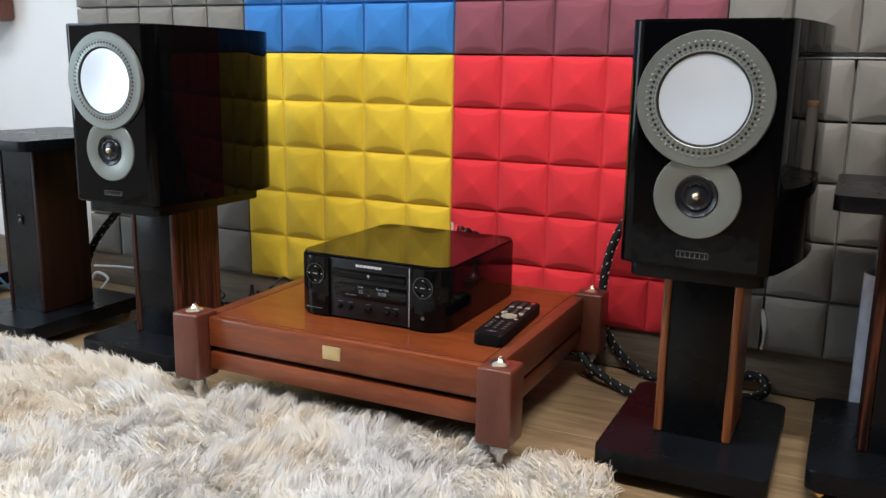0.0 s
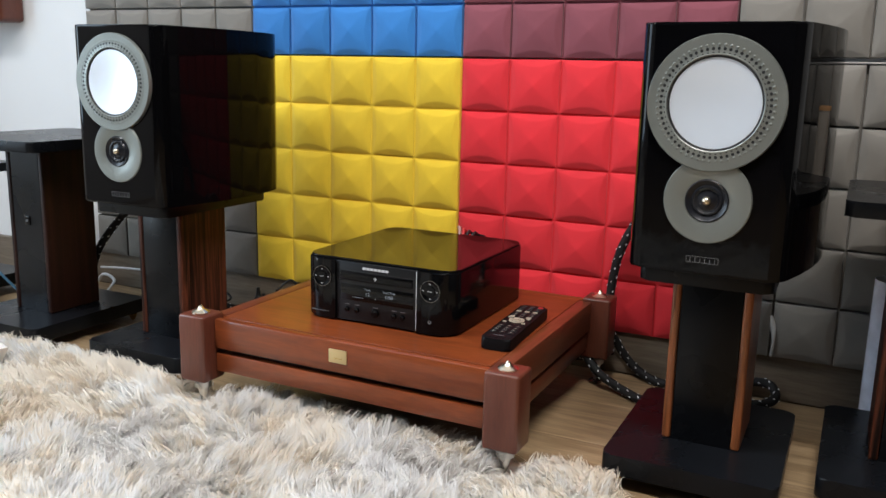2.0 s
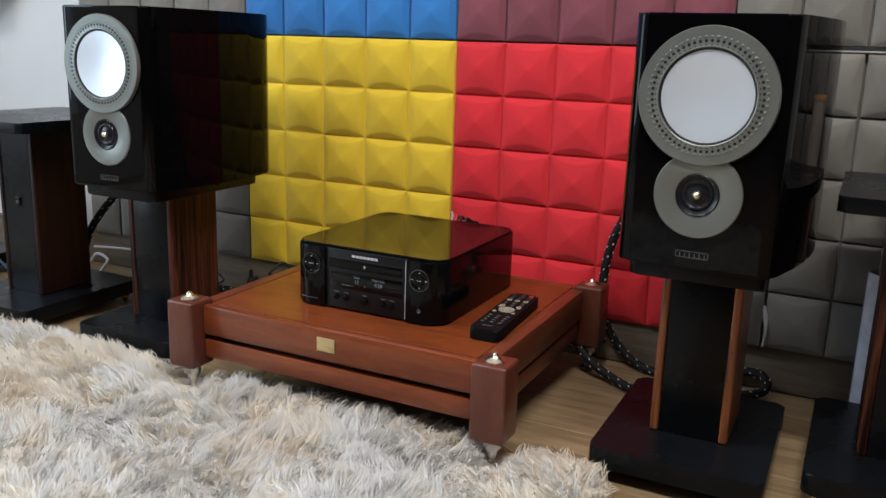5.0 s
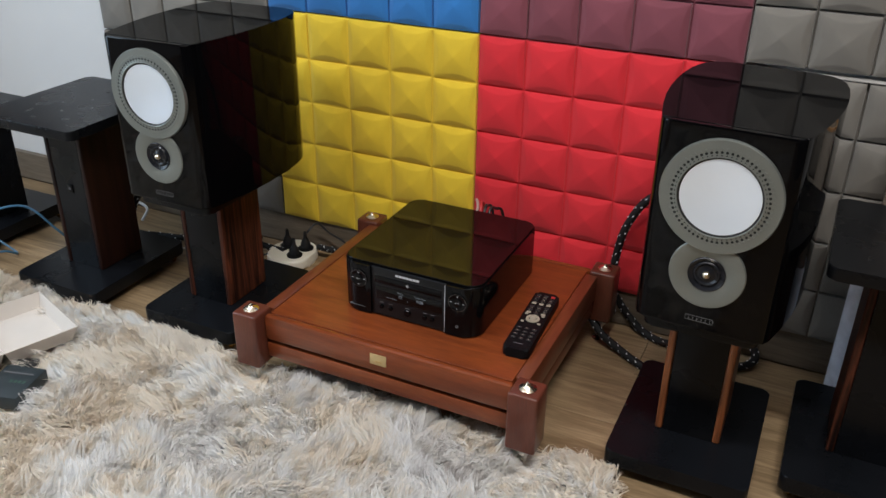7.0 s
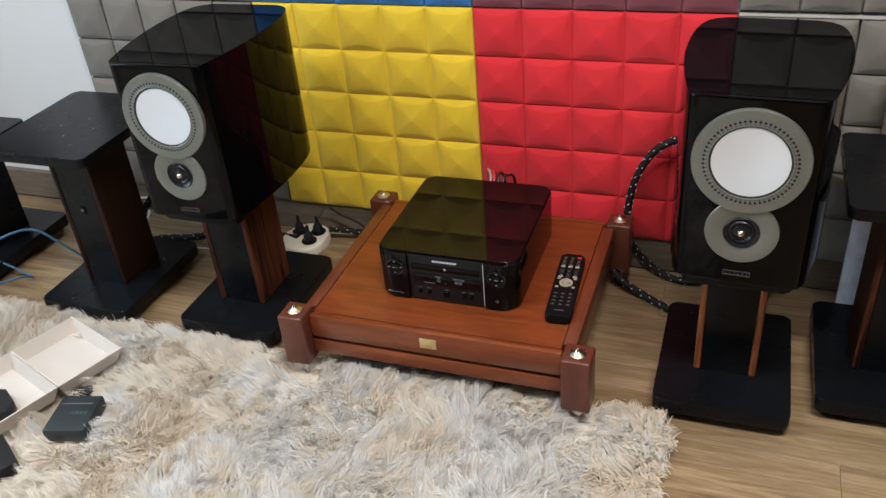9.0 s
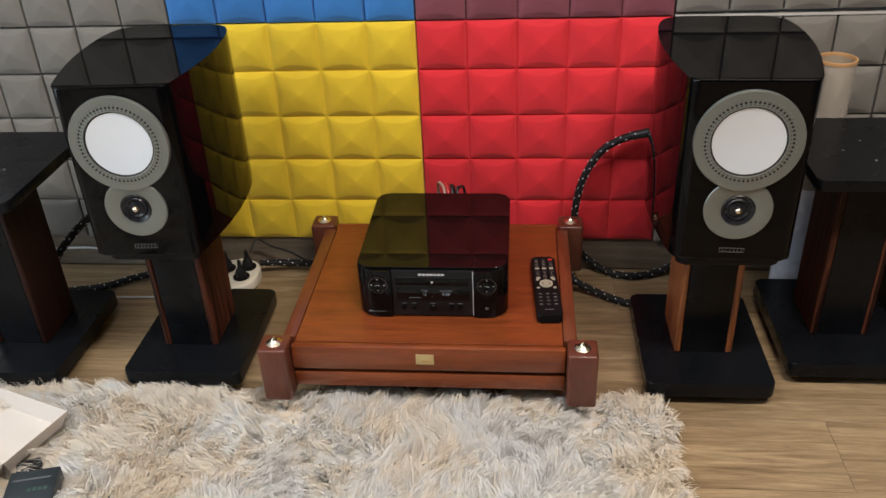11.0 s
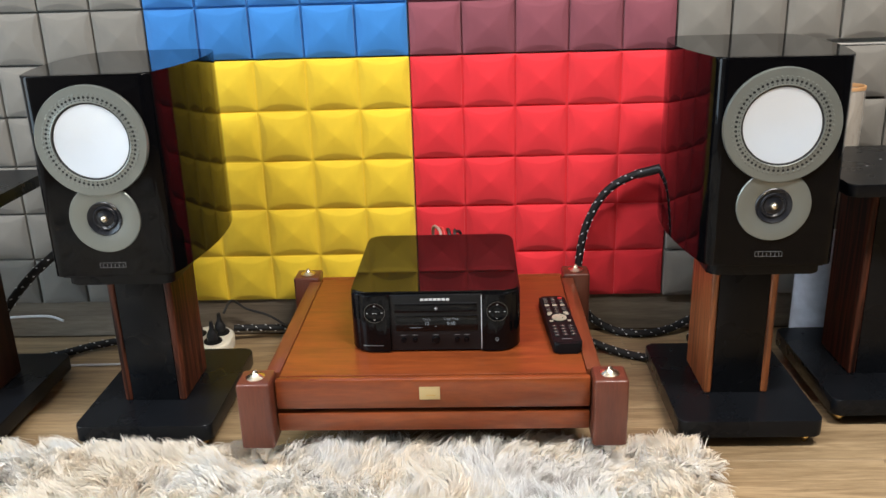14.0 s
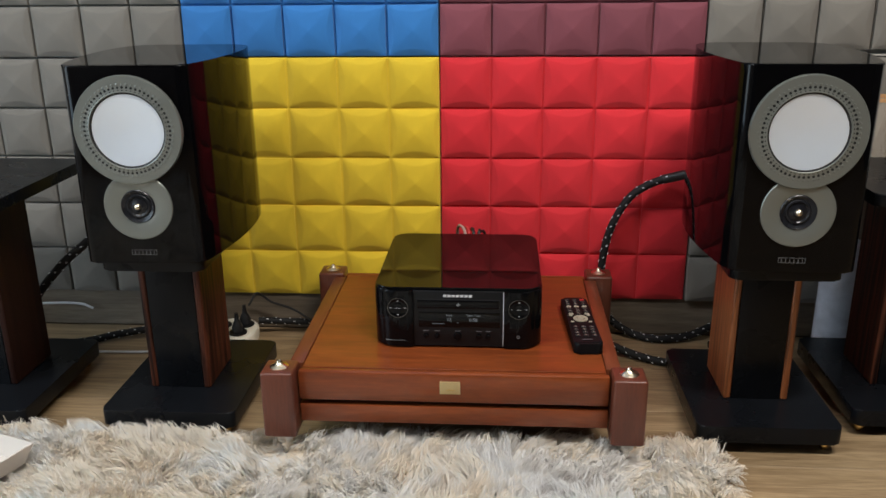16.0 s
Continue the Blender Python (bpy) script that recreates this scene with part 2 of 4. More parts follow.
def fur():
    m, nodes, links, b = material("shaggy_fur", 0.6)
    b.inputs["Sheen Weight"].default_value = 0.5
    geo = nodes.new("ShaderNodeNewGeometry")
    n1, _ = noise_node(nodes, links, 5.5, detail=3.0)
    n2, _ = noise_node(nodes, links, 34.0, detail=3.0)
    add = nodes.new("ShaderNodeMath")
    add.operation = "MULTIPLY_ADD"
    add.inputs[1].default_value = 0.62
    links.new(n2.outputs[0], add.inputs[0])
    links.new(n1.outputs[0], add.inputs[2])
    rnd = nodes.new("ShaderNodeMath")
    rnd.operation = "MULTIPLY_ADD"
    rnd.inputs[1].default_value = 0.10
    links.new(geo.outputs["Random Per Island"], rnd.inputs[0])
    # the fur is paler and creamier towards the two ends of the long side
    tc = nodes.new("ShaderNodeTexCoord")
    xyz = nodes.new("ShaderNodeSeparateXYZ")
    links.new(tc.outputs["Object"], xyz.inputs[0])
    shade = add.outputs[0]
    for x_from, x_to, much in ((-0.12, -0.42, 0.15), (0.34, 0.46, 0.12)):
        end_tone = nodes.new("ShaderNodeMapRange")
        end_tone.interpolation_type = "SMOOTHSTEP"
        end_tone.inputs["From Min"].default_value, end_tone.inputs["From Max"].default_value = min(x_from, x_to), max(x_from, x_to)
        end_tone.inputs["To Min"].default_value, end_tone.inputs["To Max"].default_value = (much, 0.0) if x_to < x_from else (0.0, much)
        links.new(xyz.outputs["X"], end_tone.inputs["Value"])
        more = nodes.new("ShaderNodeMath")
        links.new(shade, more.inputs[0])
        links.new(end_tone.outputs[0], more.inputs[1])
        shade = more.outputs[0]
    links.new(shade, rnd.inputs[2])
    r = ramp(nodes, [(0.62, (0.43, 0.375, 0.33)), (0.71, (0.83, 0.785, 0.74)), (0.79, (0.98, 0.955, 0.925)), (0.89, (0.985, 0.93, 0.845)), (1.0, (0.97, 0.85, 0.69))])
    links.new(rnd.outputs[0], r.inputs[0])
    links.new(r.outputs[0], b.inputs["Base Color"])
    glow = nodes.new("ShaderNodeBsdfTranslucent")
    links.new(r.outputs[0], glow.inputs["Color"])
    both = nodes.new("ShaderNodeMixShader")
    both.inputs[0].default_value = 0.38
    links.new(b.outputs[0], both.inputs[1])
    links.new(glow.outputs[0], both.inputs[2])
    links.new(both.outputs[0], [q for q in nodes if q.type == "OUTPUT_MATERIAL"][0].inputs["Surface"])
    return m


M_FUR = fur()


# ---- mesh helpers ----
def mesh_of(name, bm, mat, smooth=True):
    bmesh.ops.recalc_face_normals(bm, faces=bm.faces)
    me = bpy.data.meshes.new(name)
    bm.to_mesh(me)
    bm.free()
    me.materials.append(mat)
    if smooth:
        me.polygons.foreach_set("use_smooth", [True] * len(me.polygons))
        me.set_sharp_from_angle(angle=radians(38))
        for poly in me.polygons:
            if poly.area > 0.03 or len(poly.vertices) > 8:
                poly.use_smooth = False
    return me


def part(name, bm, mat, parent, label="", at=(0, 0, 0), turn=(0, 0, 0)):
    """One mesh object under a thing or a part; bm may be a bmesh or a finished mesh."""
    me = bm if isinstance(bm, bpy.types.Mesh) else mesh_of(name, bm, mat)
    ob = new(name, me)
    ob.parent = parent
    ob.matrix_basis = pose(*at, *turn)
    return tagged(ob, label) if label else ob


def thing(name, at, label, category, group="", kind="", turn=0):
    ob = new(name)
    ob.matrix_basis = pose(*at, 0, 0, turn)
    ob.empty_display_size = 0.05
    return tagged(ob, label, category, group, kind)


def box(x0, x1, y0, y1, z0, z1, bevel=0.0, seg=2, bm=None):
    bm = bm or bmesh.new()
    m = Matrix.LocRotScale(((x0 + x1) / 2, (y0 + y1) / 2, (z0 + z1) / 2), None, (x1 - x0, y1 - y0, z1 - z0))
    made = bmesh.ops.create_cube(bm, size=1, matrix=m)
    if bevel:
        edges = {e for v in made["verts"] for e in v.link_edges}
        bmesh.ops.bevel(bm, geom=list(edges), offset=bevel, segments=seg, profile=0.5, affect="EDGES")
    return bm


def prism(outline, z0, z1, bevel=0.0, seg=2, bm=None):
    """An upright body on a plan outline, its top and bottom rims rounded."""
    bm = bm or bmesh.new()
    lo = [bm.verts.new((x, y, z0)) for x, y in outline]
    hi = [bm.verts.new((x, y, z1)) for x, y in outline]
    n = len(outline)
    for i in range(n):
        bm.faces.new((lo[i], lo[(i + 1) % n], hi[(i + 1) % n], hi[i]))
    a, b = bm.faces.new(lo[::-1]), bm.faces.new(hi)
    if bevel:
        rim = list(a.edges) + list(b.edges)
        bmesh.ops.bevel(bm, geom=rim, offset=bevel, segments=seg, profile=0.5, affect="EDGES")
    return bm


def rounded(x0, x1, y0, y1, r, n=6):
    """A plan outline: a rectangle with round corners."""
    pts = []
    for cx, cy, a0 in ((x1 - r, y0 + r, -90), (x1 - r, y1 - r, 0), (x0 + r, y1 - r, 90), (x0 + r, y0 + r, 180)):
        for i in range(n + 1):
            a = radians(a0 + 90 * i / n)
            pts.append((cx + r * math.cos(a), cy + r * math.sin(a)))
    return pts


def lathe(profile, n=48, axis="z", bm=None, at=(0, 0, 0)):
    """A turned body: (radius, height) pairs round z, or round -y with height towards the viewer."""
    bm = bm or bmesh.new()
    rings = []
    for r, h in profile:
        ring = []
        for i in range(n):
            a = 2 * math.pi * i / n
            c, s = r * math.cos(a), r * math.sin(a)
            p = (c, s, h) if axis == "z" else (c, -h, s)
            ring.append(bm.verts.new((p[0] + at[0], p[1] + at[1], p[2] + at[2])))
        rings.append(ring)
    for a, b in zip(rings, rings[1:]):
        for i in range(n):
            bm.faces.new((a[i], a[(i + 1) % n], b[(i + 1) % n], b[i]))
    for ring, (r, _) in ((rings[0], profile[0]), (rings[-1], profile[-1])):
        if r < 0.0025:
            bm.faces.new(ring)
    return bm


def glide(points, steps=10):
    """A smooth line through the given points."""
    p = [Vector(q) for q in points]
    p = [2 * p[0] - p[1]] + p + [2 * p[-1] - p[-2]]
    line = []
    for i in range(1, len(p) - 2):
        for k in range(steps):
            t = k / steps
            line.append(0.5 * (2 * p[i] + (p[i + 1] - p[i - 1]) * t + (2 * p[i - 1] - 5 * p[i] + 4 * p[i + 1] - p[i + 2]) * t * t
                               + (3 * p[i] - p[i - 1] - 3 * p[i + 1] + p[i + 2]) * t ** 3))
    return line + [p[-2]]


def hose(points, radius, n=10, steps=10, bm=None):
    bm = bm or bmesh.new()
    line = glide(points, steps)
    up, rings = Vector((0.3, 0.2, 1)), []
    for i, p in enumerate(line):
        d = (line[min(i + 1, len(line) - 1)] - line[max(i - 1, 0)]).normalized()
        side = up.cross(d).normalized()
        up = d.cross(side)
        rings.append([bm.verts.new(p + radius * (math.cos(2 * math.pi * k / n) * side + math.sin(2 * math.pi * k / n) * up)) for k in range(n)])
    for a, b in zip(rings, rings[1:]):
        for k in range(n):
            bm.faces.new((a[k], a[(k + 1) % n], b[(k + 1) % n], b[k]))
    bm.faces.new(rings[0]), bm.faces.new(rings[-1])
    return bm


def flecks(points, radius, gap=0.0085, steps=24):
    """Short bright threads that wind round a braided cable."""
    bm = bmesh.new()
    line = glide(points, steps)
    run, turn, up = 0.0, 0.0, Vector((0.3, 0.2, 1))
    for i in range(1, len(line) - 1):
        d = line[i + 1] - line[i - 1]
        step = (line[i] - line[i - 1]).length
        run += step
        d.normalize()
        side = up.cross(d).normalized()
        up = d.cross(side)
        if run < gap:
            continue
        run = 0.0
        turn += 1.15
        for extra in (0.0, 3.1):
            a = turn + extra
            out = math.cos(a) * side + math.sin(a) * up
            tang = d.cross(out)
            c = line[i] + out * radius * 1.0
            lx, ly = d * 0.0018 + tang * 0.0007, tang * 0.0009
            v = [bm.verts.new(c + q + out * h) for h in (-0.0006, 0.0008) for q in (-lx - ly, lx - ly, lx + ly, -lx + ly)]
            for f in ((4, 5, 6, 7), (0, 1, 5, 4), (1, 2, 6, 5), (2, 3, 7, 6), (3, 0, 4, 7)):
                bm.faces.new([v[k] for k in f])
    return bm


def lettering(name, text, size, mat, parent, at, turn=(90, 0, 0), align="CENTER", thick=0.0002):
    cu = bpy.data.curves.new(name, "FONT")
    cu.body, cu.size, cu.align_x, cu.extrude = text, size, align, thick
    tmp = new(name, cu)
    me = bpy.data.meshes.new_from_object(tmp)
    bpy.data.objects.remove(tmp)
    me.materials.append(mat)
    ob = new(name, me)
    ob.parent, ob.matrix_basis = parent, pose(*at, *turn)
    return ob


# ---- structure ----
def slab(name, label, category, mat, *b, bevel=0.0):
    ob = new(name, mesh_of(name, box(*b, bevel=bevel), mat))
    return tagged(ob, label, category, kind="structure")


slab("ground", "paved ground outside the room", "ground", M_GROUND, -60, 60, -60, 60, -0.25, -0.2)
floor = slab("floor", "oak laminate floor of long grey-brown planks", "floor", M_JOINT, ROOM_L, ROOM_R, ROOM_F, BACK, -0.2, -0.004)
slab("wall_back", "white painted wall behind the foam panels", "wall", M_PAINT, ROOM_L - 0.15, ROOM_R + 0.15, BACK, BACK + 0.15, -0.2, ROOM_H)
slab("wall_right", "plain dark grey wall", "wall", M_DARKWALL, ROOM_R, ROOM_R + 0.15, ROOM_F, BACK, -0.2, ROOM_H)
slab("ceiling", "plain white ceiling", "ceiling", M_PAINT, ROOM_L - 0.15, ROOM_R + 0.15, ROOM_F - 0.15, BACK + 0.15, ROOM_H, ROOM_H + 0.1)


def wall_with_window(name, along_x, place, lo, hi, w0, w1, s0, s1):
    """A wall with one opening: along x at y = place, or along y at x = place."""
    bm = bmesh.new()
    for a0, a1, z0, z1 in ((lo, w0, -0.2, ROOM_H), (w1, hi, -0.2, ROOM_H), (w0, w1, -0.2, s0), (w0, w1, s1, ROOM_H)):
        if along_x:
            box(a0, a1, place - 0.15, place, z0, z1, bm=bm)
        else:
            box(place - 0.15, place, a0, a1, z0, z1, bm=bm)
    tagged(new(name, mesh_of(name, bm, M_PAINT, False)), "white painted wall with a tall narrow window", "wall", kind="structure")


wall_with_window("wall_left", False, ROOM_L, ROOM_F, BACK, -1.95, -0.95, 0.3, 2.2)
slab("wall_front", "plain dark grey wall", "wall", M_DARKWALL, ROOM_L - 0.15, ROOM_R + 0.15, ROOM_F - 0.15, ROOM_F, -0.2, ROOM_H)
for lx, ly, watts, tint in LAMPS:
    cl = thing("ceiling_light", (lx, ly, ROOM_H), "long white ceiling light, added out of view", "ceiling light", "ceiling lights")
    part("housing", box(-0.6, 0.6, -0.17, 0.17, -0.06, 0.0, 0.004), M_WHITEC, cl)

base = slab("baseboard", "grey-brown wood-grain skirting board along the wall", "skirting board", M_SKIRT, ROOM_L, ROOM_R, -0.002, BACK, 0.0, 0.088, bevel=0.003)

# ---- foam panels ----
PX, PZ, Z0 = 0.1086, 0.1075, 0.0865


def tile_mesh(name, mat, slope=0.0086, cut=0.0250, bow=0.0043, rim=0.0055):
    """A blunt foam pyramid on a square edge; each side is cut by a steeper bow-shaped facet."""
    bm = bmesh.new()
    g = 0.0027
    w, h = PX / 2 - g, PZ / 2 - g
    half = [0.06 * k for k in range(8)] + [0.52 + 0.048 * k for k in range(11)]
    cuts = [-c for c in half[:0:-1]] + half
    n = len(cuts) - 1
    grid = []
    for v in cuts:
        row = []
        for u in cuts:
            far, near = max(abs(u), abs(v)), min(abs(u), abs(v))
            top = slope * (1 - far) + bow * (1 - near * near)
            row.append(bm.verts.new((u * w, -rim - min(top, cut * (1 - far)), v * h)))
        grid.append(row)
    for j in range(n):
        for i in range(n):
            bm.faces.new((grid[j][i], grid[j][i + 1], grid[j + 1][i + 1], grid[j + 1][i]))
    ring = [grid[0][i] for i in range(n)] + [grid[j][n] for j in range(n)] + [grid[n][i] for i in range(n, 0, -1)] + [grid[j][0] for j in range(n, 0, -1)]
    back = [bm.verts.new((v.co.x * 1.022, 0.0095, v.co.z * 1.022)) for v in ring]
    for i in range(len(ring)):
        bm.faces.new((ring[i], back[i], back[(i + 1) % len(ring)], ring[(i + 1) % len(ring)]))
    me = mesh_of(name, bm, mat)
    me.set_sharp_from_angle(angle=radians(32))
    return me


rng = random.Random(4)


def foam_panel(col, row, mat, word, lift=0.0, roll=0.0, proud=0.0):
    p = thing("foam_panel", (5 * PX * col, -0.0005 - proud, Z0 + 5 * PZ * row + lift), f"{word} square foam acoustic panel with pyramid tiles on the wall", "acoustic panel", "foam panels on the wall")
    p.rotation_euler[1] = radians(roll)
    part("backing", box(0.001, 5 * PX - 0.001, {"grey": 0.0055, "bright yellow": -0.0066, "bright red": -0.0052}.get(word, -0.002), BACK, 0.001, 5 * PZ - 0.001, 0.002), mat, p)
    # lighter cut foam; its pale colour also paints in the light from above
    if proud:
        part("lit_cut_edge", box(0.002, 5 * PX - 0.002, -0.0075, BACK, 5 * PZ - 0.0005, 5 * PZ + 0.0025, 0.0008), M_TORN_LIT, p, "cut edge along the top, paler for painted light from above")
    me = tile_mesh("tile", mat)
    for j in range(5):
        for i in range(5):
            part("tile", me, mat, p, at=((i + 0.5) * PX + rng.uniform(-4, 4) * 1e-4, -0.003, (j + 0.5) * PZ + rng.uniform(-4, 4) * 1e-4),
                 turn=(rng.uniform(-0.7, 0.7), rng.uniform(-0.4, 0.4), rng.uniform(-0.7, 0.7)))


for col, low, high in ((-2, (M_GREY, "grey"), (M_GREY, "grey")), (-1, (M_YELLOW, "bright yellow"), (M_BLUE, "sky blue")),
                       (0, (M_RED, "bright red"), (M_PLUM, "dull burgundy")), (1, (M_GREY, "grey"), (M_GREY, "grey"))):
    foam_panel(col, 0, *low, proud=0.009 if col == 1 else 0.0)
    foam_panel(col, 1, *high, *((0.007, -0.40) if col == 1 else ()))

# a torn flap of foam on one lower grey tile
flap = bmesh.new()
for k in range(9):
    t = k / 8
    cx = 0.6535 + 0.006 * math.sin(2.6 * t + 0.4) - 0.004 * t
    hw = 0.0035 + 0.0065 * max(0.0, 1 - abs(t - 0.74) / 0.3)
    z = 0.090 + 0.078 * t
    dy = 0.004 * math.sin(5 * t)
    for x, y in ((cx - hw, -0.0125), (cx - 0.3 * hw, -0.0235 - dy), (cx + 0.5 * hw, -0.0245 - dy), (cx + hw, -0.0125)):
        flap.verts.new((x, y, z))
flap.verts.ensure_lookup_table()
for k in range(8):
    for i in range(3):
        a = 4 * k + i
        flap.faces.new([flap.verts[q] for q in (a, a + 1, a + 5, a + 4)])
tagged(new("torn_flap", mesh_of("torn_flap", flap, M_TORN_LIT)), "torn pale flap of foam on a grey tile", "foam scrap")

# ---- equipment rack ----
RX, RY = 0.0545, -0.3155
rack = thing("equipment_rack", (RX, RY, 0), "low red-brown wooden equipment rack on spiked posts", "rack")
HX, HY, TOP = 0.2875, 0.2375, 0.168
ix, iy = HX - 0.012, HY + 0.002
part("top_board", box(-0.253, 0.253, -iy + 0.018, iy - 0.018, 0.146, TOP, 0.0015), M_CHERRY, rack)
for s in (-1, 1):
    x0, x1 = sorted((s * 0.2538, s * (ix + 0.004)))
    part("side_rail", box(x0, x1, -HY + 0.029, HY - 0.029, 0.112, TOP + 0.001, 0.003), M_CHERRY_Y, rack, "darker red-brown side rail")
    part("lower_side_rail", box(x0 + 0.004, x1 - 0.004, -HY + 0.029, HY - 0.029, 0.072, 0.104, 0.003), M_CHERRY_Y, rack)
    y0, y1 = sorted((s * (iy - 0.0175), s * iy))
    part("front_board" if s < 0 else "back_board", box(-HX + 0.029, HX - 0.029, y0, y1, 0.114, TOP + 0.0005, 0.006), M_CHERRY, rack)
    part("lower_rail", box(-HX + 0.029, HX - 0.029, y0 + s * -0.004, y1 + s * -0.004, 0.072, 0.106, 0.003), M_CHERRY, rack)
# near-black block that stands in for the dark inside behind the slots
part("dark_fill", box(-0.238, 0.238, -iy + 0.022, iy - 0.022, 0.082, 0.145, 0.0), M_HOLE, rack)
post_me = mesh_of("post", box(-0.0275, 0.0275, -0.0275, 0.0275, 0.056, 0.175, 0.005, 3), M_POST)
cap_me = mesh_of("cap", lathe([(0.001, 0), (0.0155, 0), (0.0155, 0.0015), (0.0125, 0.0035), (0.006, 0.0065), (0.0042, 0.0095), (0.003, 0.012), (0.0005, 0.013)], 28), M_CHROME)
spike_me = mesh_of("spike", lathe([(0.001, 0.0), (0.003, 0.004), (0.010, 0.034), (0.0145, 0.036), (0.0145, 0.046), (0.011, 0.048), (0.011, 0.058), (0.001, 0.058)], 28), M_SPIKE)
foot_me = mesh_of("spike_shoe", lathe([(0.001, 0), (0.013, 0), (0.013, 0.004), (0.011, 0.0055), (0.001, 0.0055)], 24), M_DARKMETAL)
for sx in (-1, 1):
    for sy in (-1, 1):
        po = part("post", post_me, M_POST, rack, "dark red-brown square post", at=(sx * HX, sy * HY, 0))
        part("cap", cap_me, M_CHROME, po, "shiny metal cap", at=(0, 0, 0.175))
        part("spike", spike_me, M_SPIKE, po, "turned bright metal spike", at=(0, 0, 0.004))
        part("spike_shoe", foot_me, M_DARKMETAL, po)
plq = part("plaque", box(-0.0205, 0.0135, -iy - 0.0022, -iy + 0.002, 0.1325, 0.155, 0.0008), M_PLAQUE, rack, "small gold plaque")
part("plaque_mark", box(-0.0095, 0.0055, -iy - 0.0026, -iy - 0.002, 0.140, 0.141), M_BRASS, plq)

# ---- amplifier ----
AX0, AX1, AY0, AY1, AZ0, AZ1 = -0.1475, 0.1445, 0.0, 0.318, 0.003, 0.111
amp = thing("cd_receiver", (0.0600, -0.455, TOP + 0.0), "compact gloss-black stereo receiver with disc slot on the rack", "stereo receiver")
part("body", prism(rounded(AX0, AX1, AY0 + 0.006, AY1, 0.026, 8), AZ0, AZ1 - 0.004, 0.002), M_GLOSSBLK, amp)
part("top_panel", prism(rounded(AX0 + 0.0025, AX1 - 0.0025, AY0 + 0.0085, AY1 - 0.003, 0.024, 8), AZ1 - 0.0042, AZ1, 0.0016), M_GLASS, amp, "glossy smoked top panel")


def lobe(x0, x1, depth, z0, z1, outer):
    """A front lobe: flat to the viewer, rounding off towards the outer side."""
    pts = []
    for i in range(13):
        t = i / 12
        x = x0 + (x1 - x0) * t
        q = t if outer > 0 else 1 - t
        y = -depth + (0.030 * max(0, (q - 0.45) / 0.55) ** 2.2)
        pts.append((x, y))
    return prism(pts + [(x1, 0.03), (x0, 0.03)], z0, z1, 0.0012)


part("fascia_lobe", lobe(AX0, -0.079, 0.0015, AZ0, AZ1 - 0.0045, -1), M_GLOSSBLK, amp)
part("fascia_lobe", lobe(0.079, AX1, 0.0015, AZ0, AZ1 - 0.0045, 1), M_GLOSSBLK, amp)
part("fascia", box(-0.0785, 0.0785, 0.002, 0.02, AZ0 + 0.001, AZ1 - 0.005, 0.0008), M_BLACK, amp, "matt black centre panel")
part("silver_strip", box(0.0772, 0.0786, -0.0005, 0.006, AZ0 + 0.002, AZ1 - 0.006, 0.0004), M_SILVER, amp, "thin bright vertical strip")
slot = part("disc_slot", box(-0.071, 0.070, -0.0006, 0.004, 0.075, 0.0905, 0.0012), M_GLOSSBLK, amp, "disc drawer front")
for nm, b in (("slot_edge", (-0.072, 0.071, 0.0008, 0.003, 0.0905, 0.0915)), ("slot_edge", (-0.072, 0.071, 0.0008, 0.003, 0.074, 0.075))):
    part(nm, box(*b), M_HOLE, slot)
part("star_mark", box(-0.003, 0.003, -0.0012, 0.0, 0.0824, 0.0832, bm=box(-0.0005, 0.0005, -0.0012, 0.0, 0.0795, 0.0860)), M_SILVER, slot)
disp = part("display", box(-0.069, 0.072, 0.0008, 0.004, 0.040, 0.068, 0.0004), M_GLASS, amp, "dim lit display window")
lettering("display_text", "Track", 0.0052, M_LCD, disp, (-0.016, 0.0006, 0.0605))
lettering("display_text", "12", 0.0085, M_LCD, disp, (-0.016, 0.0006, 0.0515))
lettering("display_text", "Track Time", 0.0052, M_LCD, disp, (0.026, 0.0006, 0.0605))
lettering("display_text", "0:58", 0.0085, M_LCD, disp, (0.026, 0.0006, 0.0515))
part("display_bar", box(-0.046, -0.024, 0.0004, 0.001, 0.0462, 0.0468), M_LCD, disp)
part("display_dot", box(-0.0013, 0.0003, 0.0004, 0.001, 0.0478, 0.0494), M_LCD, disp)
# maker's mark as plain wide bars
mark = bmesh.new()
for i in range(7):
    box(-0.026 + i * 0.0073, -0.026 + i * 0.0073 + 0.0058, 0.0012, 0.003, 0.0960, 0.1000, bm=mark)
part("mark", mark, M_SILVER, amp, "row of silver bars")
ring_p = [(0.001, 0.0), (0.0175, 0.0), (0.0175, 0.0016), (0.0165, 0.0022), (0.0155, 0.0016), (0.009, 0.0012), (0.0085, 0.003), (0.001, 0.0034)]
knob_me = mesh_of("control_disc", lathe(ring_p, 40, "y"), M_GLOSSBLK)
rim_me = mesh_of("control_rim", lathe([(0.0172, 0.0008), (0.0180, 0.0008), (0.0180, 0.0022), (0.0172, 0.0022)], 40, "y"), M_DARKMETAL)
glyph = mesh_of("key_mark", box(-0.0013, 0.0013, -0.0004, 0.0004, -0.0004, 0.0004), M_SILVER)
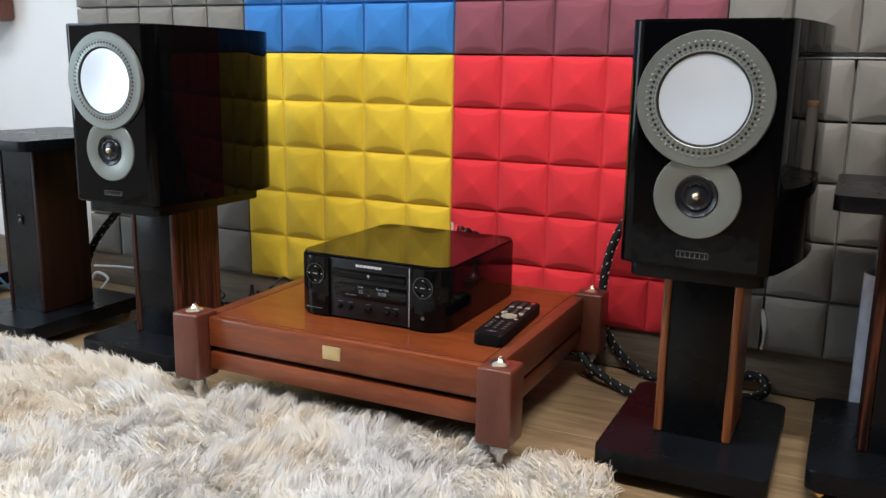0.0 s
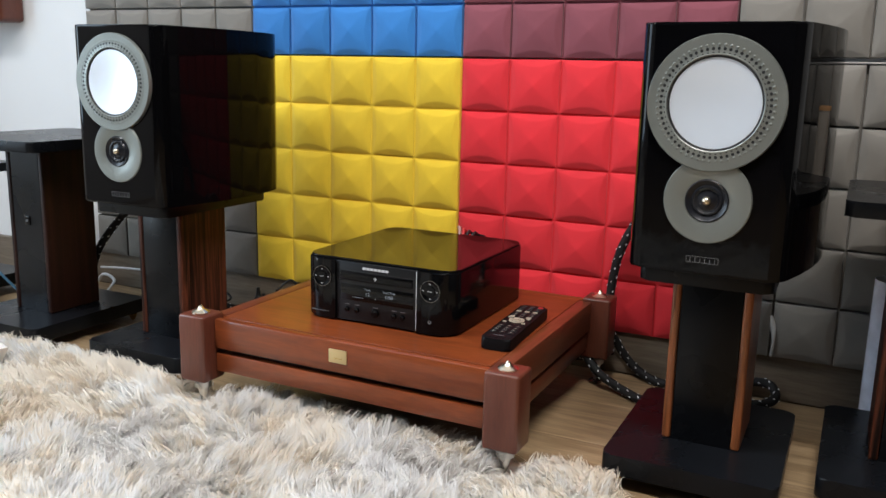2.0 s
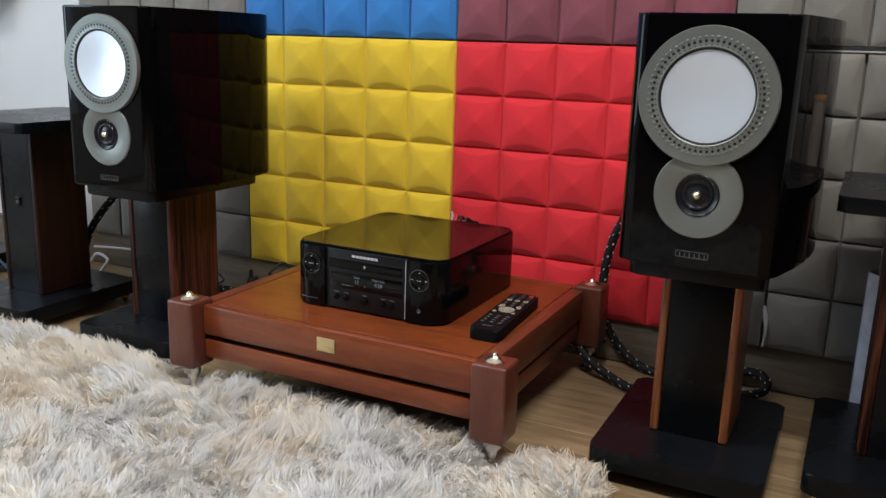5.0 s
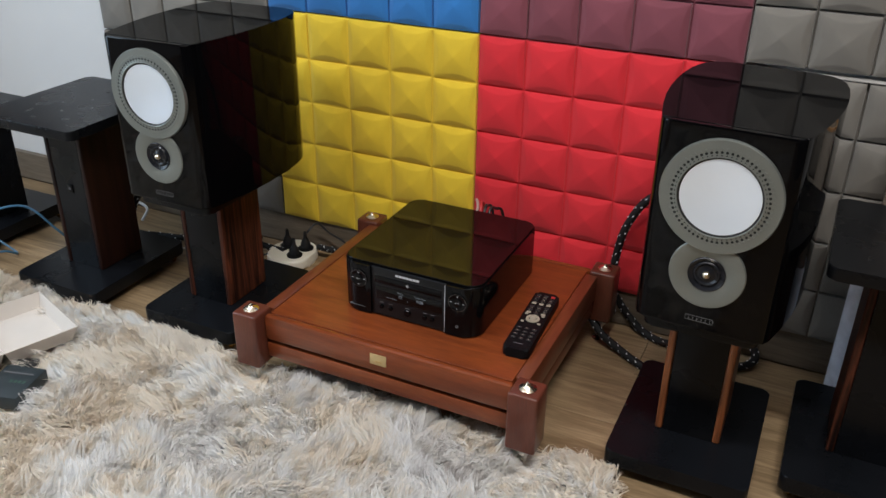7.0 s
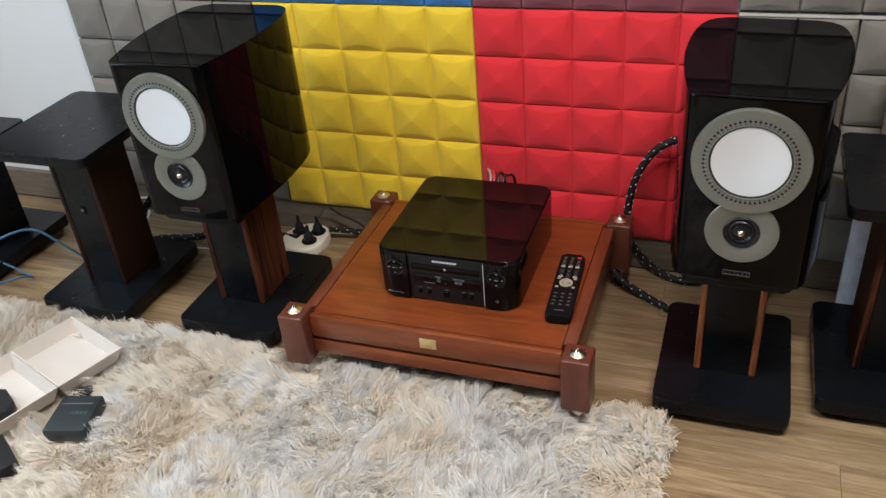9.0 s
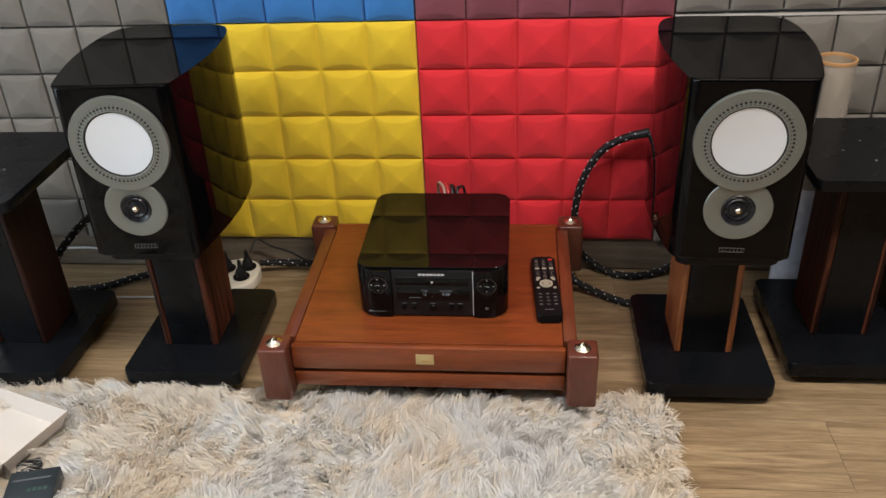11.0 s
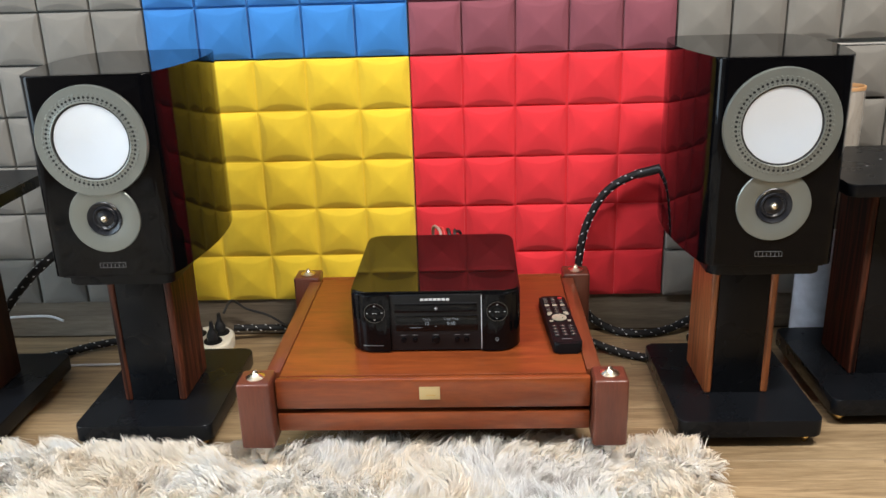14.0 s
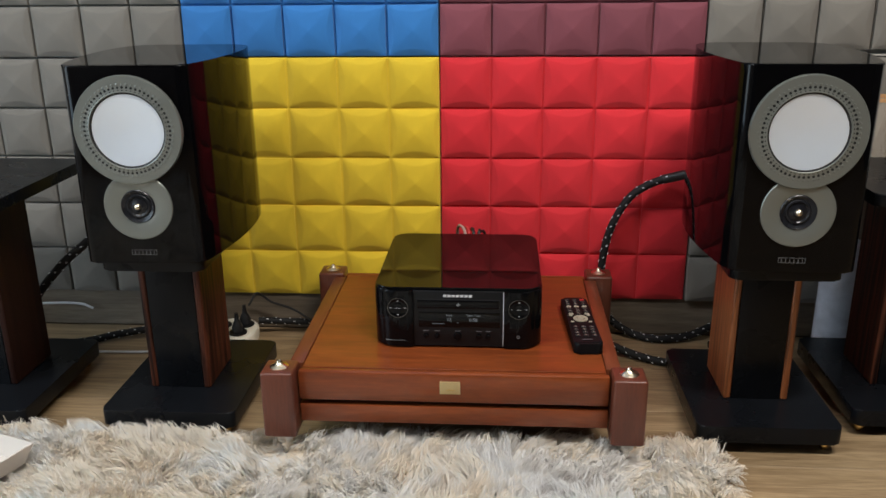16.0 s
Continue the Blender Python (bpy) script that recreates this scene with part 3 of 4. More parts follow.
for cx in (-0.1045, 0.1045):
    kd = part("control_disc", knob_me, M_GLOSSBLK, amp, "round four-way control", at=(cx, -0.0015, 0.0765))
    part("control_rim", rim_me, M_DARKMETAL, kd, "thin bright rim")
    for a in range(4):
        part("key_mark", glyph, M_SILVER, kd, at=(0.0125 * math.cos(a * math.pi / 2), -0.0021, 0.0125 * math.sin(a * math.pi / 2)))
    for k in (-1, 1):
        part("key_mark", glyph, M_SILVER, kd, at=(0.0022 * k, -0.0036, 0))
btn = mesh_of("button", lathe([(0.001, 0), (0.0052, 0), (0.0052, 0.003), (0.0044, 0.0042), (0.001, 0.0044)], 20, "y"), M_GLOSSBLK)
small_bar = mesh_of("button_print", box(-0.0045, 0.0045, 0.0014, 0.0024, -0.0006, 0.0006), M_DIMPRINT)
for bx, s in ((-0.0565, 0.85), (-0.037, 0.85), (-0.001, 1.35), (0.036, 0.85), (0.052, 0.85)):
    bo = part("button", btn, M_GLOSSBLK, amp, at=(bx, 0.0022, 0.0235))
    bo.scale = (s, 1, s)
    part("button_print", small_bar, M_DIMPRINT, amp, at=(bx, 0, 0.0325))
part("jack", lathe([(0.0016, 0), (0.0016, 0.002), (0.0030, 0.0026), (0.0030, 0.0)], 20, "y"), M_BADGE, amp, "small headphone jack", at=(0.104, 0.0, 0.0245))
part("jack_print", small_bar, M_DIMPRINT, amp, at=(0.104, -0.0025, 0.035))
part("print_line", box(-0.127, -0.092, -0.0022, 0.002, 0.0145, 0.0152), M_DIMPRINT, amp)
foot2 = mesh_of("foot", lathe([(0.001, 0), (0.014, 0), (0.015, 0.007), (0.001, 0.007)], 20), M_RUBBER)
for fx in (-0.105, 0.105):
    for fy in (0.045, 0.27):
        part("foot", foot2, M_RUBBER, amp, at=(fx, fy, 0))
part("side_knob", lathe([(0.001, 0), (0.004, 0), (0.004, 0.003), (0.001, 0.0035)], 16, "y"), M_BLACK, amp, at=(0.1405, 0.13, 0.088), turn=(0, 0, 90))

# ---- remote control ----
rem = thing("remote_control", (0.2795, -0.363, TOP + 0.001), "black remote control with small pale keys on the rack", "remote control", turn=3.0)
part("shell", prism(rounded(-0.0245, 0.0245, -0.107, 0.107, 0.008, 5), 0.0, 0.019, 0.004, 3), M_REMOTE, rem)
part("face", prism(rounded(-0.0215, 0.0215, -0.101, 0.103, 0.006, 5), 0.0188, 0.0197, 0.0004, 1), M_REMOTE, rem)
key = mesh_of("key", prism(rounded(-0.0042, 0.0042, -0.0026, 0.0026, 0.0014, 3), 0.0196, 0.0214, 0.0004, 1), M_RUBBER)
pale = mesh_of("pale_key", prism(rounded(-0.0045, 0.0045, -0.0026, 0.0026, 0.0014, 3), 0.0196, 0.0214, 0.0004, 1), M_KEY)
prt = mesh_of("key_print", box(-0.0026, 0.0026, -0.0004, 0.0004, 0.0197, 0.02), M_KEY)
dot = mesh_of("key_print_dot", box(-0.0008, 0.0008, -0.0010, 0.0010, 0.0213, 0.0216), M_KEY)
for ry in (0.092, 0.081, 0.070, 0.058, 0.046, 0.034, 0.022, -0.036, -0.048, -0.060, -0.072):
    for kx in (-0.0145, 0.0, 0.0145):
        is_pale = ry in (0.058,) or (ry == 0.022 and kx != 0.0)
        if ry == 0.092 and kx > 0:
            part("red_key", mesh_of("red_key", prism(rounded(-0.0042, 0.0042, -0.0026, 0.0026, 0.0014, 3), 0.0196, 0.0214), M_REDKEY), M_REDKEY, rem, "red power key", at=(kx, ry, 0))
            continue
        part("pale_key" if is_pale else "key", pale if is_pale else key, M_RUBBER, rem, at=(kx, ry, 0))
        if not is_pale:
            part("key_print_dot" if ry < 0 else "key_print", dot if ry < 0 else prt, M_SILVER, rem, at=(kx, ry + (0.0 if ry < 0 else -0.0048), 0))
part("ring_key", lathe([(0.0075, 0.0196), (0.0135, 0.0196), (0.0132, 0.0216), (0.0078, 0.0216), (0.0075, 0.0196)], 28), M_KEY, rem, "pale ring of cursor keys", at=(0, 0.001, 0))
part("centre_key", lathe([(0.001, 0.0196), (0.006, 0.0196), (0.0056, 0.0220), (0.001, 0.0222)], 20), M_KEY, rem, at=(0, 0.001, 0))
for kx in (-0.0175, 0.0175):
    for ky in (0.0155, -0.0135):
        part("pale_key", pale, M_SILVER, rem, at=(kx * 0.93, ky, 0)).scale = (0.7, 0.9, 1)
part("print_bar", box(-0.009, 0.009, -0.0895, -0.0875, 0.0197, 0.02), M_DIMPRINT, rem)


# ---- loudspeakers ----
def cabinet_plan(y0, y1=1.0):
    half = [(0.000, 0.0835), (0.0006, 0.0875), (0.0022, 0.0915), (0.0048, 0.0950), (0.0080, 0.0977), (0.011, 0.0996), (0.016, 0.1018), (0.022, 0.1037), (0.03, 0.1057), (0.07, 0.1145), (0.12, 0.1230), (0.17, 0.1280), (0.21, 0.1292),
            (0.25, 0.1282), (0.29, 0.1245), (0.32, 0.1185), (0.34, 0.1095), (0.353, 0.0950), (0.360, 0.0720)]
    half = [(y, w) for y, w in half if y0 <= y <= y1]
    return [(w, y) for y, w in half] + [(-w, y) for y, w in half[::-1]]


def loudspeaker(x, toe, label):
    sp = thing("bookshelf_speaker", (x, -0.5055, 0.338), label, "loudspeaker", "pair of speakers", turn=toe)
    H = 0.325
    part("cabinet", prism(cabinet_plan(0.011), 0, H, 0.0012, 3), M_PIANO, sp)
    part("front_baffle", prism(cabinet_plan(0.0, 0.011), -0.001, H, 0.0036, 3), M_BAFFLE, sp, "polished black front baffle with rounded edges")
    # woofer: wide grey ring, perforated band, pale dome cone
    wz, tz = 0.2235, 0.0985
    wo = part("woofer_ring", lathe([(0.0605, -0.001), (0.0605, 0.0072), (0.0615, 0.0078), (0.0640, 0.0070), (0.0750, 0.0070), (0.0860, 0.0070), (0.0872, 0.005), (0.0872, -0.001)], 96, "y"),
              M_RING, sp, "wide satin-grey trim ring", at=(0, -0.0002, wz))
    part("cone", lathe([(0.001, 0.0005), (0.015, 0.0009), (0.03, 0.0019), (0.045, 0.0032), (0.0565, 0.0046), (0.0576, 0.0046), (0.0576, -0.001)], 72, "y"), M_CONE, wo, "silver-white woofer cone")
    part("surround", lathe([(0.0572, 0.0036), (0.0582, 0.0054), (0.0596, 0.0056), (0.0607, 0.0060), (0.0607, -0.0008)], 72, "y"), M_RUBBER, wo, "thin black surround")
    h1, h2 = bmesh.new(), bmesh.new()
    for i in range(60):
        a = 2 * math.pi * i / 60
        c, s = math.cos(a), math.sin(a)
        lathe([(0.0003, 0.0066), (0.0021, 0.0066), (0.0021, 0.0072), (0.0003, 0.0072)], 8, "y", h1, (0.0684 * c, 0, 0.0684 * s))
        lathe([(0.0003, 0.0066), (0.0015, 0.0066), (0.0015, 0.0072), (0.0003, 0.0072)], 6, "y", h1, (0.0633 * c, 0, 0.0633 * s))
        lathe([(0.0021, 0.0066), (0.0021, 0.0074), (0.0013, 0.0078), (0.0003, 0.0079)], 8, "y", h2, (0.0732 * c, 0, 0.0732 * s))
    tagged(part("perforation", h1, M_HOLE, wo, "ring of small dark holes"), kind="stuff")
    tagged(part("stud_ring", h2, M_RING, wo), kind="stuff")
    tw = part("tweeter_ring", lathe([(0.0280, -0.001), (0.0280, 0.0026), (0.0292, 0.0032), (0.0555, 0.0030), (0.0567, 0.0018), (0.0567, -0.001)], 72, "y"),
              M_RING, sp, "satin-grey tweeter plate", at=(0, 0, tz))
    part("tweeter_horn", lathe([(0.0281, 0.0034), (0.0268, 0.0046), (0.0245, 0.0030), (0.0205, 0.0012), (0.0190, 0.0030), (0.0170, 0.0032), (0.0140, 0.0006), (0.0095, 0.0012), (0.006, 0.0032), (0.001, 0.004)], 48, "y"), M_HORN, tw, "ridged black tweeter")
    part("phase_plug", lathe([(0.0058, 0.002), (0.0058, 0.0055), (0.0046, 0.0085), (0.0022, 0.0103), (0.0003, 0.0108)], 24, "y"), M_CHROME, tw, "small bright metal plug")
    # maker's mark: an outlined strip with plain bars
    mk = bmesh.new()
    for b in ((-0.021, 0.021, 0.0145, 0.0150), (-0.021, 0.021, 0.0225, 0.0230), (-0.021, -0.0205, 0.0145, 0.0230), (0.0205, 0.021, 0.0145, 0.0230)):
        box(b[0], b[1], -0.0008, 0.001, b[2], b[3], bm=mk)
    for i in range(6):
        box(-0.016 + i * 0.0064, -0.0152 + i * 0.0064, -0.0008, 0.001, 0.0145, 0.0205, bm=mk)
    part("badge", mk, M_BADGE, sp, "small silver outlined badge")
    part("port", lathe([(0.022, -0.003), (0.03, 0.0), (0.03, 0.002), (0.022, 0.002)], 28, "y"), M_BLACK, sp, at=(0, 0.359, 0.22))
    tp = part("terminal_plate", box(-0.035, 0.035, 0.358, 0.363, 0.05, 0.11, 0.002), M_BLACK, sp)
    for k in (-0.015, 0.015):
        part("terminal", lathe([(0.001, 0), (0.006, 0), (0.006, -0.02), (0.001, -0.02)], 14, "y"), M_BRASS, tp, at=(k, 0.362, 0.08))


loudspeaker(-0.4600, 2.0, "gloss-black bookshelf speaker with curved sides on a stand")
loudspeaker(0.5915, -2.4, "gloss-black bookshelf speaker with curved sides on a stand")


# ---- speaker stands ----
def stand(x, y, height, top_w, top_d, top_y, side, label, switch=False, screws=False, top_x=0.0, col_x=0.0, col_y=0.0):
    """A stand: base plate on brass feet, black column between wooden cheeks, top plate."""
    st = thing("speaker_stand", (x, y, 0), label, "speaker stand", "speaker stands")
    part("base_plate", prism(rounded(-0.122, 0.122, -0.155, 0.155, 0.014, 5), 0.023, 0.054, 0.003), M_SATIN, st)
    col_y0, col_y1 = col_y - 0.053, col_y + 0.075
    part("column", box(col_x - 0.0435, col_x + 0.0435, col_y0, col_y1, 0.0535, height - 0.022, 0.001), M_SATIN, st)
    for s in (-1, 1):
        x0, x1 = sorted((col_x + s * 0.0440, col_x + s * 0.0570))
        part("side_panel", box(x0, x1, col_y0 - 0.002, col_y1 + 0.002, 0.0535, height - 0.022, 0.004, 3), side, st,
             {M_ROSE: "striped rosewood side panel", M_ROSE_DARK: "dark rosewood side panel with black streaks", M_MAHOG: "dark mahogany side panel"}.get(side, ""))
    tpl = part("top_plate", prism(rounded(top_x - top_w / 2, top_x + top_w / 2, top_y, top_y + top_d, 0.014, 5), height - 0.022, height, 0.003), M_SATIN, st)
    ft = mesh_of("foot", lathe([(0.001, 0.0), (0.004, 0.002), (0.009, 0.012), (0.0095, 0.0155), (0.006, 0.017), (0.006, 0.024), (0.001, 0.024)], 20), M_BRASS)
    for fx in (-0.1, 0.1):
        for fy in (-0.132, 0.132):
            part("foot", ft, M_BRASS, st, "small brass spike foot", at=(fx, fy, 0))
    if screws:
        sm = mesh_of("screw", lathe([(0.001, 0), (0.0029, 0), (0.0025, 0.0009), (0.001, 0.0012)], 12), M_BADGE)
        for fx, fy in ((-0.045, 0.0), (0.0, -0.045), (0.0, 0.045), (0.045, 0.0)):
            part("screw", sm, M_SILVER, tpl, at=(fx, fy + 0.01, height))
    if switch:
        sw = part("switch", box(-0.008, 0.008, col_y0 - 0.003, col_y0 + 0.001, 0.247, 0.267, 0.001), M_GLOSSBLK, st, "small square badge with pale outline")
        part("switch_mark", box(-0.003, 0.003, col_y0 - 0.0036, col_y0 - 0.0028, 0.254, 0.260), M_DIMPRINT, sw)
    return st


stand(-0.4600, -0.346, 0.338, 0.178, 0.30, -0.142, M_ROSE_DARK, "black stand with dark rosewood cheeks under a speaker", col_x=-0.0065, col_y=-0.0075)
stand(0.5940, -0.348, 0.338, 0.178, 0.30, -0.142, M_ROSE, "black stand with rosewood cheeks under a speaker", col_x=0.001)
stand(-0.8420, -0.358, 0.4375, 0.284, 0.335, -0.135, M_MAHOG, "empty black stand with mahogany cheeks", True, True, -0.016)
stand(0.8800, -0.280, 0.4375, 0.252, 0.292, -0.120, M_ROSE_DARK, "empty black stand with dark rosewood cheeks", False, True)
stand(-1.3100, -0.300, 0.338, 0.178, 0.30, -0.142, M_SATIN, "all-black empty stand by the white wall")


sub = thing("subwoofer", (1.19, -0.27, 0), "plain satin-black subwoofer cabinet on the floor", "subwoofer")
part("cabinet", box(-0.165, 0.165, -0.17, 0.17, 0.012, 0.325, 0.006, 3), M_SATIN, sub)
part("grille", box(-0.150, 0.150, -0.178, -0.169, 0.03, 0.31, 0.006, 3), M_RUBBER, sub, "black cloth grille")
sfoot = mesh_of("foot", lathe([(0.001, 0), (0.016, 0), (0.018, 0.013), (0.001, 0.013)], 20), M_RUBBER)
for fx in (-0.13, 0.13):
    for fy in (-0.13, 0.13):
        part("foot", sfoot, M_RUBBER, sub, at=(fx, fy, 0))


# ---- cables ----
def braided(points, radius, label, group="braided cables", sleeve=()):
    c = thing("speaker_cable", (0, 0, 0), label, "cable", group)
    part("jacket", hose(points, radius), M_BRAID, c)
    tagged(part("fleck", flecks(points, radius), M_FLECK, c, "white woven flecks"), kind="stuff")
    if sleeve:
        part("sleeve", hose(sleeve, radius + 0.0016), M_RUBBER, c, "plain black end sleeve")


braided([(0.36, -0.045, 0.05), (0.352, -0.043, 0.12), (0.355, -0.042, 0.20), (0.37, -0.042, 0.27), (0.405, -0.045, 0.335), (0.455, -0.05, 0.37), (0.515, -0.06, 0.388), (0.56, -0.08, 0.40)],
        0.0085, "thick black braided cable with white flecks rising behind the rack", sleeve=[(0.470, -0.051, 0.3755), (0.515, -0.06, 0.3885), (0.545, -0.072, 0.397)])
braided([(0.345, -0.02, 0.10), (0.385, -0.005, 0.035), (0.435, -0.032, 0.012), (0.49, -0.050, 0.010), (0.555, -0.038, 0.014), (0.615, -0.014, 0.030), (0.660, -0.014, 0.032), (0.672, -0.040, 0.016), (0.645, -0.070, 0.010), (0.59, -0.075, 0.010)],
        0.0085, "thick black braided cable coiled on the floor")
braided([(0.32, -0.09, 0.060), (0.355, -0.108, 0.032), (0.395, -0.122, 0.016), (0.437, -0.145, 0.010), (0.48, -0.168, 0.010), (0.56, -0.185, 0.010)], 0.0085, "black braided cable on the floor beside the rack")
braided([(-0.52, -0.13, 0.425), (-0.56, -0.16, 0.395), (-0.62, -0.215, 0.352), (-0.69, -0.245, 0.290), (-0.75, -0.250, 0.240), (-0.815, -0.250, 0.168), (-0.86, -0.235, 0.09), (-0.90, -0.19, 0.025), (-0.885, -0.145, 0.010), (-0.80, -0.122, 0.010), (-0.73, -0.085, 0.014), (-0.66, -0.062, 0.016), (-0.56, -0.075, 0.018), (-0.49, -0.09, 0.025)],
        0.0085, "thick black braided cable hanging behind the stand")
braided([(-0.42, -0.045, 0.035), (-0.34, -0.03, 0.028), (-0.24, -0.03, 0.026), (-0.12, -0.03, 0.022), (0.05, -0.03, 0.02), (0.2, -0.03, 0.02), (0.33, -0.05, 0.04)], 0.0075, "black braided cable along the skirting board")


def cord(points, radius, mat, label):
    ob = new("cord", mesh_of("cord", hose(points, radius, 8), mat))
    tagged(ob, label, "cable")


cord([(0.553, -0.12, 0.395), (0.549, -0.125, 0.34), (0.554, -0.125, 0.295), (0.585, -0.12, 0.25), (0.622, -0.11, 0.17), (0.626, -0.10, 0.012)], 0.0035, M_BRAID, "thin black cord hanging behind the speaker")
cord([(-1.06, -0.03, 0.052), (-0.96, -0.022, 0.058), (-0.86, -0.020, 0.060), (-0.82, -0.024, 0.05)], 0.003, M_WHITEC, "thin white cable along the skirting board")
cord([(-1.06, -0.05, 0.006), (-1.03, -0.05, 0.040), (-0.985, -0.055, 0.030), (-0.98, -0.085, 0.006)], 0.004, M_WHITEC, "white cable loop by the skirting board")
cord([(-0.82, -0.165, 0.004), (-0.74, -0.160, 0.004), (-0.66, -0.158, 0.004), (-0.58, -0.15, 0.004)], 0.0028, M_WHITEC, "thin white cable on the floor behind the stands")
cord([(-0.43, -0.075, 0.085), (-0.42, -0.04, 0.10), (-0.39, -0.03, 0.075), (-0.34, -0.035, 0.060), (-0.29, -0.04, 0.03), (-0.25, -0.05, 0.02)], 0.0028, M_RUBBER, "thin black power cord")
cord([(-0.66, -0.10, 0.03), (-0.64, -0.085, 0.055), (-0.60, -0.08, 0.062), (-0.565, -0.085, 0.045), (-0.60, -0.10, 0.03)], 0.0028, M_RUBBER, "thin black power cord in a loop")
cord([(-0.50, -0.15, 0.045), (-0.55, -0.165, 0.02), (-0.565, -0.19, 0.006), (-0.52, -0.215, 0.006)], 0.0028, M_RUBBER, "thin black power cord by the socket")
cord([(-1.30, -0.48, 0.060), (-1.22, -0.40, 0.10), (-1.12, -0.34, 0.125), (-1.04, -0.32, 0.07), (-0.99, -0.30, 0.012)], 0.0032, M_BLUEC, "blue network cable looping by the stand")
cord([(-1.26, -0.52, 0.006), (-1.17, -0.47, 0.03), (-1.12, -0.42, 0.03), (-1.13, -0.38, 0.006), (-1.20, -0.40, 0.056)], 0.0030, M_BLUEC, "blue network cable looping by the stand")
for k, (dx, mat) in enumerate(((-0.036, M_PINKC), (-0.028, M_REDKEY), (-0.018, M_RUBBER), (-0.006, M_RUBBER))):
    cord([(0.095 + dx, -0.142, 0.250), (0.093 + dx, -0.118, 0.278), (0.098 + dx * 1.5, -0.095, 0.283 - 0.004 * k), (0.112 + dx * 2, -0.075, 0.25), (0.118 + dx * 2, -0.068, 0.12), (0.12 + dx * 2, -0.075, 0.012)],
         0.0032, mat, "thin signal lead behind the receiver")

# ---- floor socket block ----
sock = thing("socket_block", (-0.474, -0.080, 0), "cream multi-socket power block on the floor", "power strip")
part("housing", prism(rounded(-0.058, 0.058, -0.066, 0.066, 0.052, 8), 0.0, 0.028, 0.006, 3), M_CREAM, sock)
for px, py in ((-0.024, 0.016), (0.026, 0.024), (0.022, -0.022)):
    part("socket", lathe([(0.001, 0.0295), (0.02, 0.0295), (0.02, 0.032), (0.001, 0.032)], 24), M_BLACK, sock, at=(px, py, 0))
    pl = new("plug")
    pl.matrix_basis = pose(-0.474 + px, -0.080 + py, 0.032)
    tagged(pl, "black moulded mains plug in the power block", "plug", "mains plugs")
    part("grip", lathe([(0.001, 0), (0.012, 0), (0.0125, 0.013), (0.0085, 0.022), (0.0055, 0.027), (0.0038, 0.045), (0.001, 0.045)], 20), M_RUBBER, pl)

# ---- wrapped tube ----
tube = thing("film_roll", (0.864, -0.071, 0), "cardboard tube wrapped in clear plastic film standing by the wall", "roll")
tube.scale = (0.95, 0.95, 1.0)
part("core", lathe([(0.035, 0.0), (0.039, 0.0), (0.039, 0.546), (0.0372, 0.546), (0.0372, 0.0)], 40), M_DULLCARD, tube, "dull cardboard core")
part("rim", lathe([(0.0372, 0.545), (0.0412, 0.545), (0.0416, 0.549), (0.0410, 0.552), (0.0378, 0.552), (0.0370, 0.549), (0.0372, 0.545)], 40), M_RIMCARD, tube, "orange-brown cardboard rim")
wrap = bmesh.new()
rr = random.Random(9)
lathe([(0.0404, 0.266)] + [(0.0408 + rr.uniform(0, 0.0008), 0.272 + 0.0106 * i) for i in range(26)] + [(0.0405, 0.547)], 56, bm=wrap)
for v in wrap.verts:
    a = math.atan2(v.co.y, v.co.x)
    fold = 0.5 * math.sin(9 * a + 40 * v.co.z) * math.sin(31 * v.co.z + 2 * a) + 0.5 * math.sin(17 * a - 63 * v.co.z) * math.sin(4 * a + 90 * v.co.z)
    v.co.xy *= 1 + 0.020 * max(-0.3, fold) + rr.uniform(0, 0.006)
part("wrap", wrap, M_FILM, tube, "crinkled clear film")
part("film", lathe([(0.0398, 0.002), (0.0402, 0.002), (0.0402, 0.27), (0.0398, 0.27)], 40), M_ROLLED, tube, "glossy bluish-white film wound round the lower half", at=(-0.008, 0, 0)).scale = (1.22, 1.01, 1)

# ---- open box and small dark box on the rug ----
YAW = -20
case = thing("cardboard_box", (-0.750, -0.672, 0.034), "white two-part cardboard box lying open on the rug", "box", turn=YAW)


def sheet(a, b, c, d, t=0.0025):
    """A card panel through four corners, with thickness."""
    bm = bmesh.new()
    p = [Vector(q) for q in (a, b, c, d)]
    n = (p[1] - p[0]).cross(p[3] - p[0]).normalized() * t
    lo, hi = [bm.verts.new(q) for q in p], [bm.verts.new(q + n) for q in p]
    bm.faces.new(lo[::-1]), bm.faces.new(hi)
    for i in range(4):
        bm.faces.new((lo[i], lo[(i + 1) % 4], hi[(i + 1) % 4], hi[i]))
    return bm


def half_box(name, cy, w, d, h, flare):
    """One half of the box: a bottom and four walls that lean outwards."""
    W, D = w + flare, d + flare
    b = part(name, sheet((-w, cy - d, 0), (w, cy - d, 0), (w, cy + d, 0), (-w, cy + d, 0)), M_CARD, case)
    part("side_wall", sheet((w, cy - d, 0), (W, cy - D, h), (W, cy + D, h), (w, cy + d, 0)), M_CARD, b)
    part("side_wall", sheet((-w, cy + d, 0), (-W, cy + D, h), (-W, cy - D, h), (-w, cy - d, 0)), M_CARD, b)
    part("side_wall", sheet((w, cy + d, 0), (W, cy + D, h), (-W, cy + D, h), (-w, cy + d, 0)), M_CARD, b)
    part("side_wall", sheet((-w, cy - d, 0), (-W, cy - D, h), (W, cy - D, h), (w, cy - d, 0)), M_CARD, b)


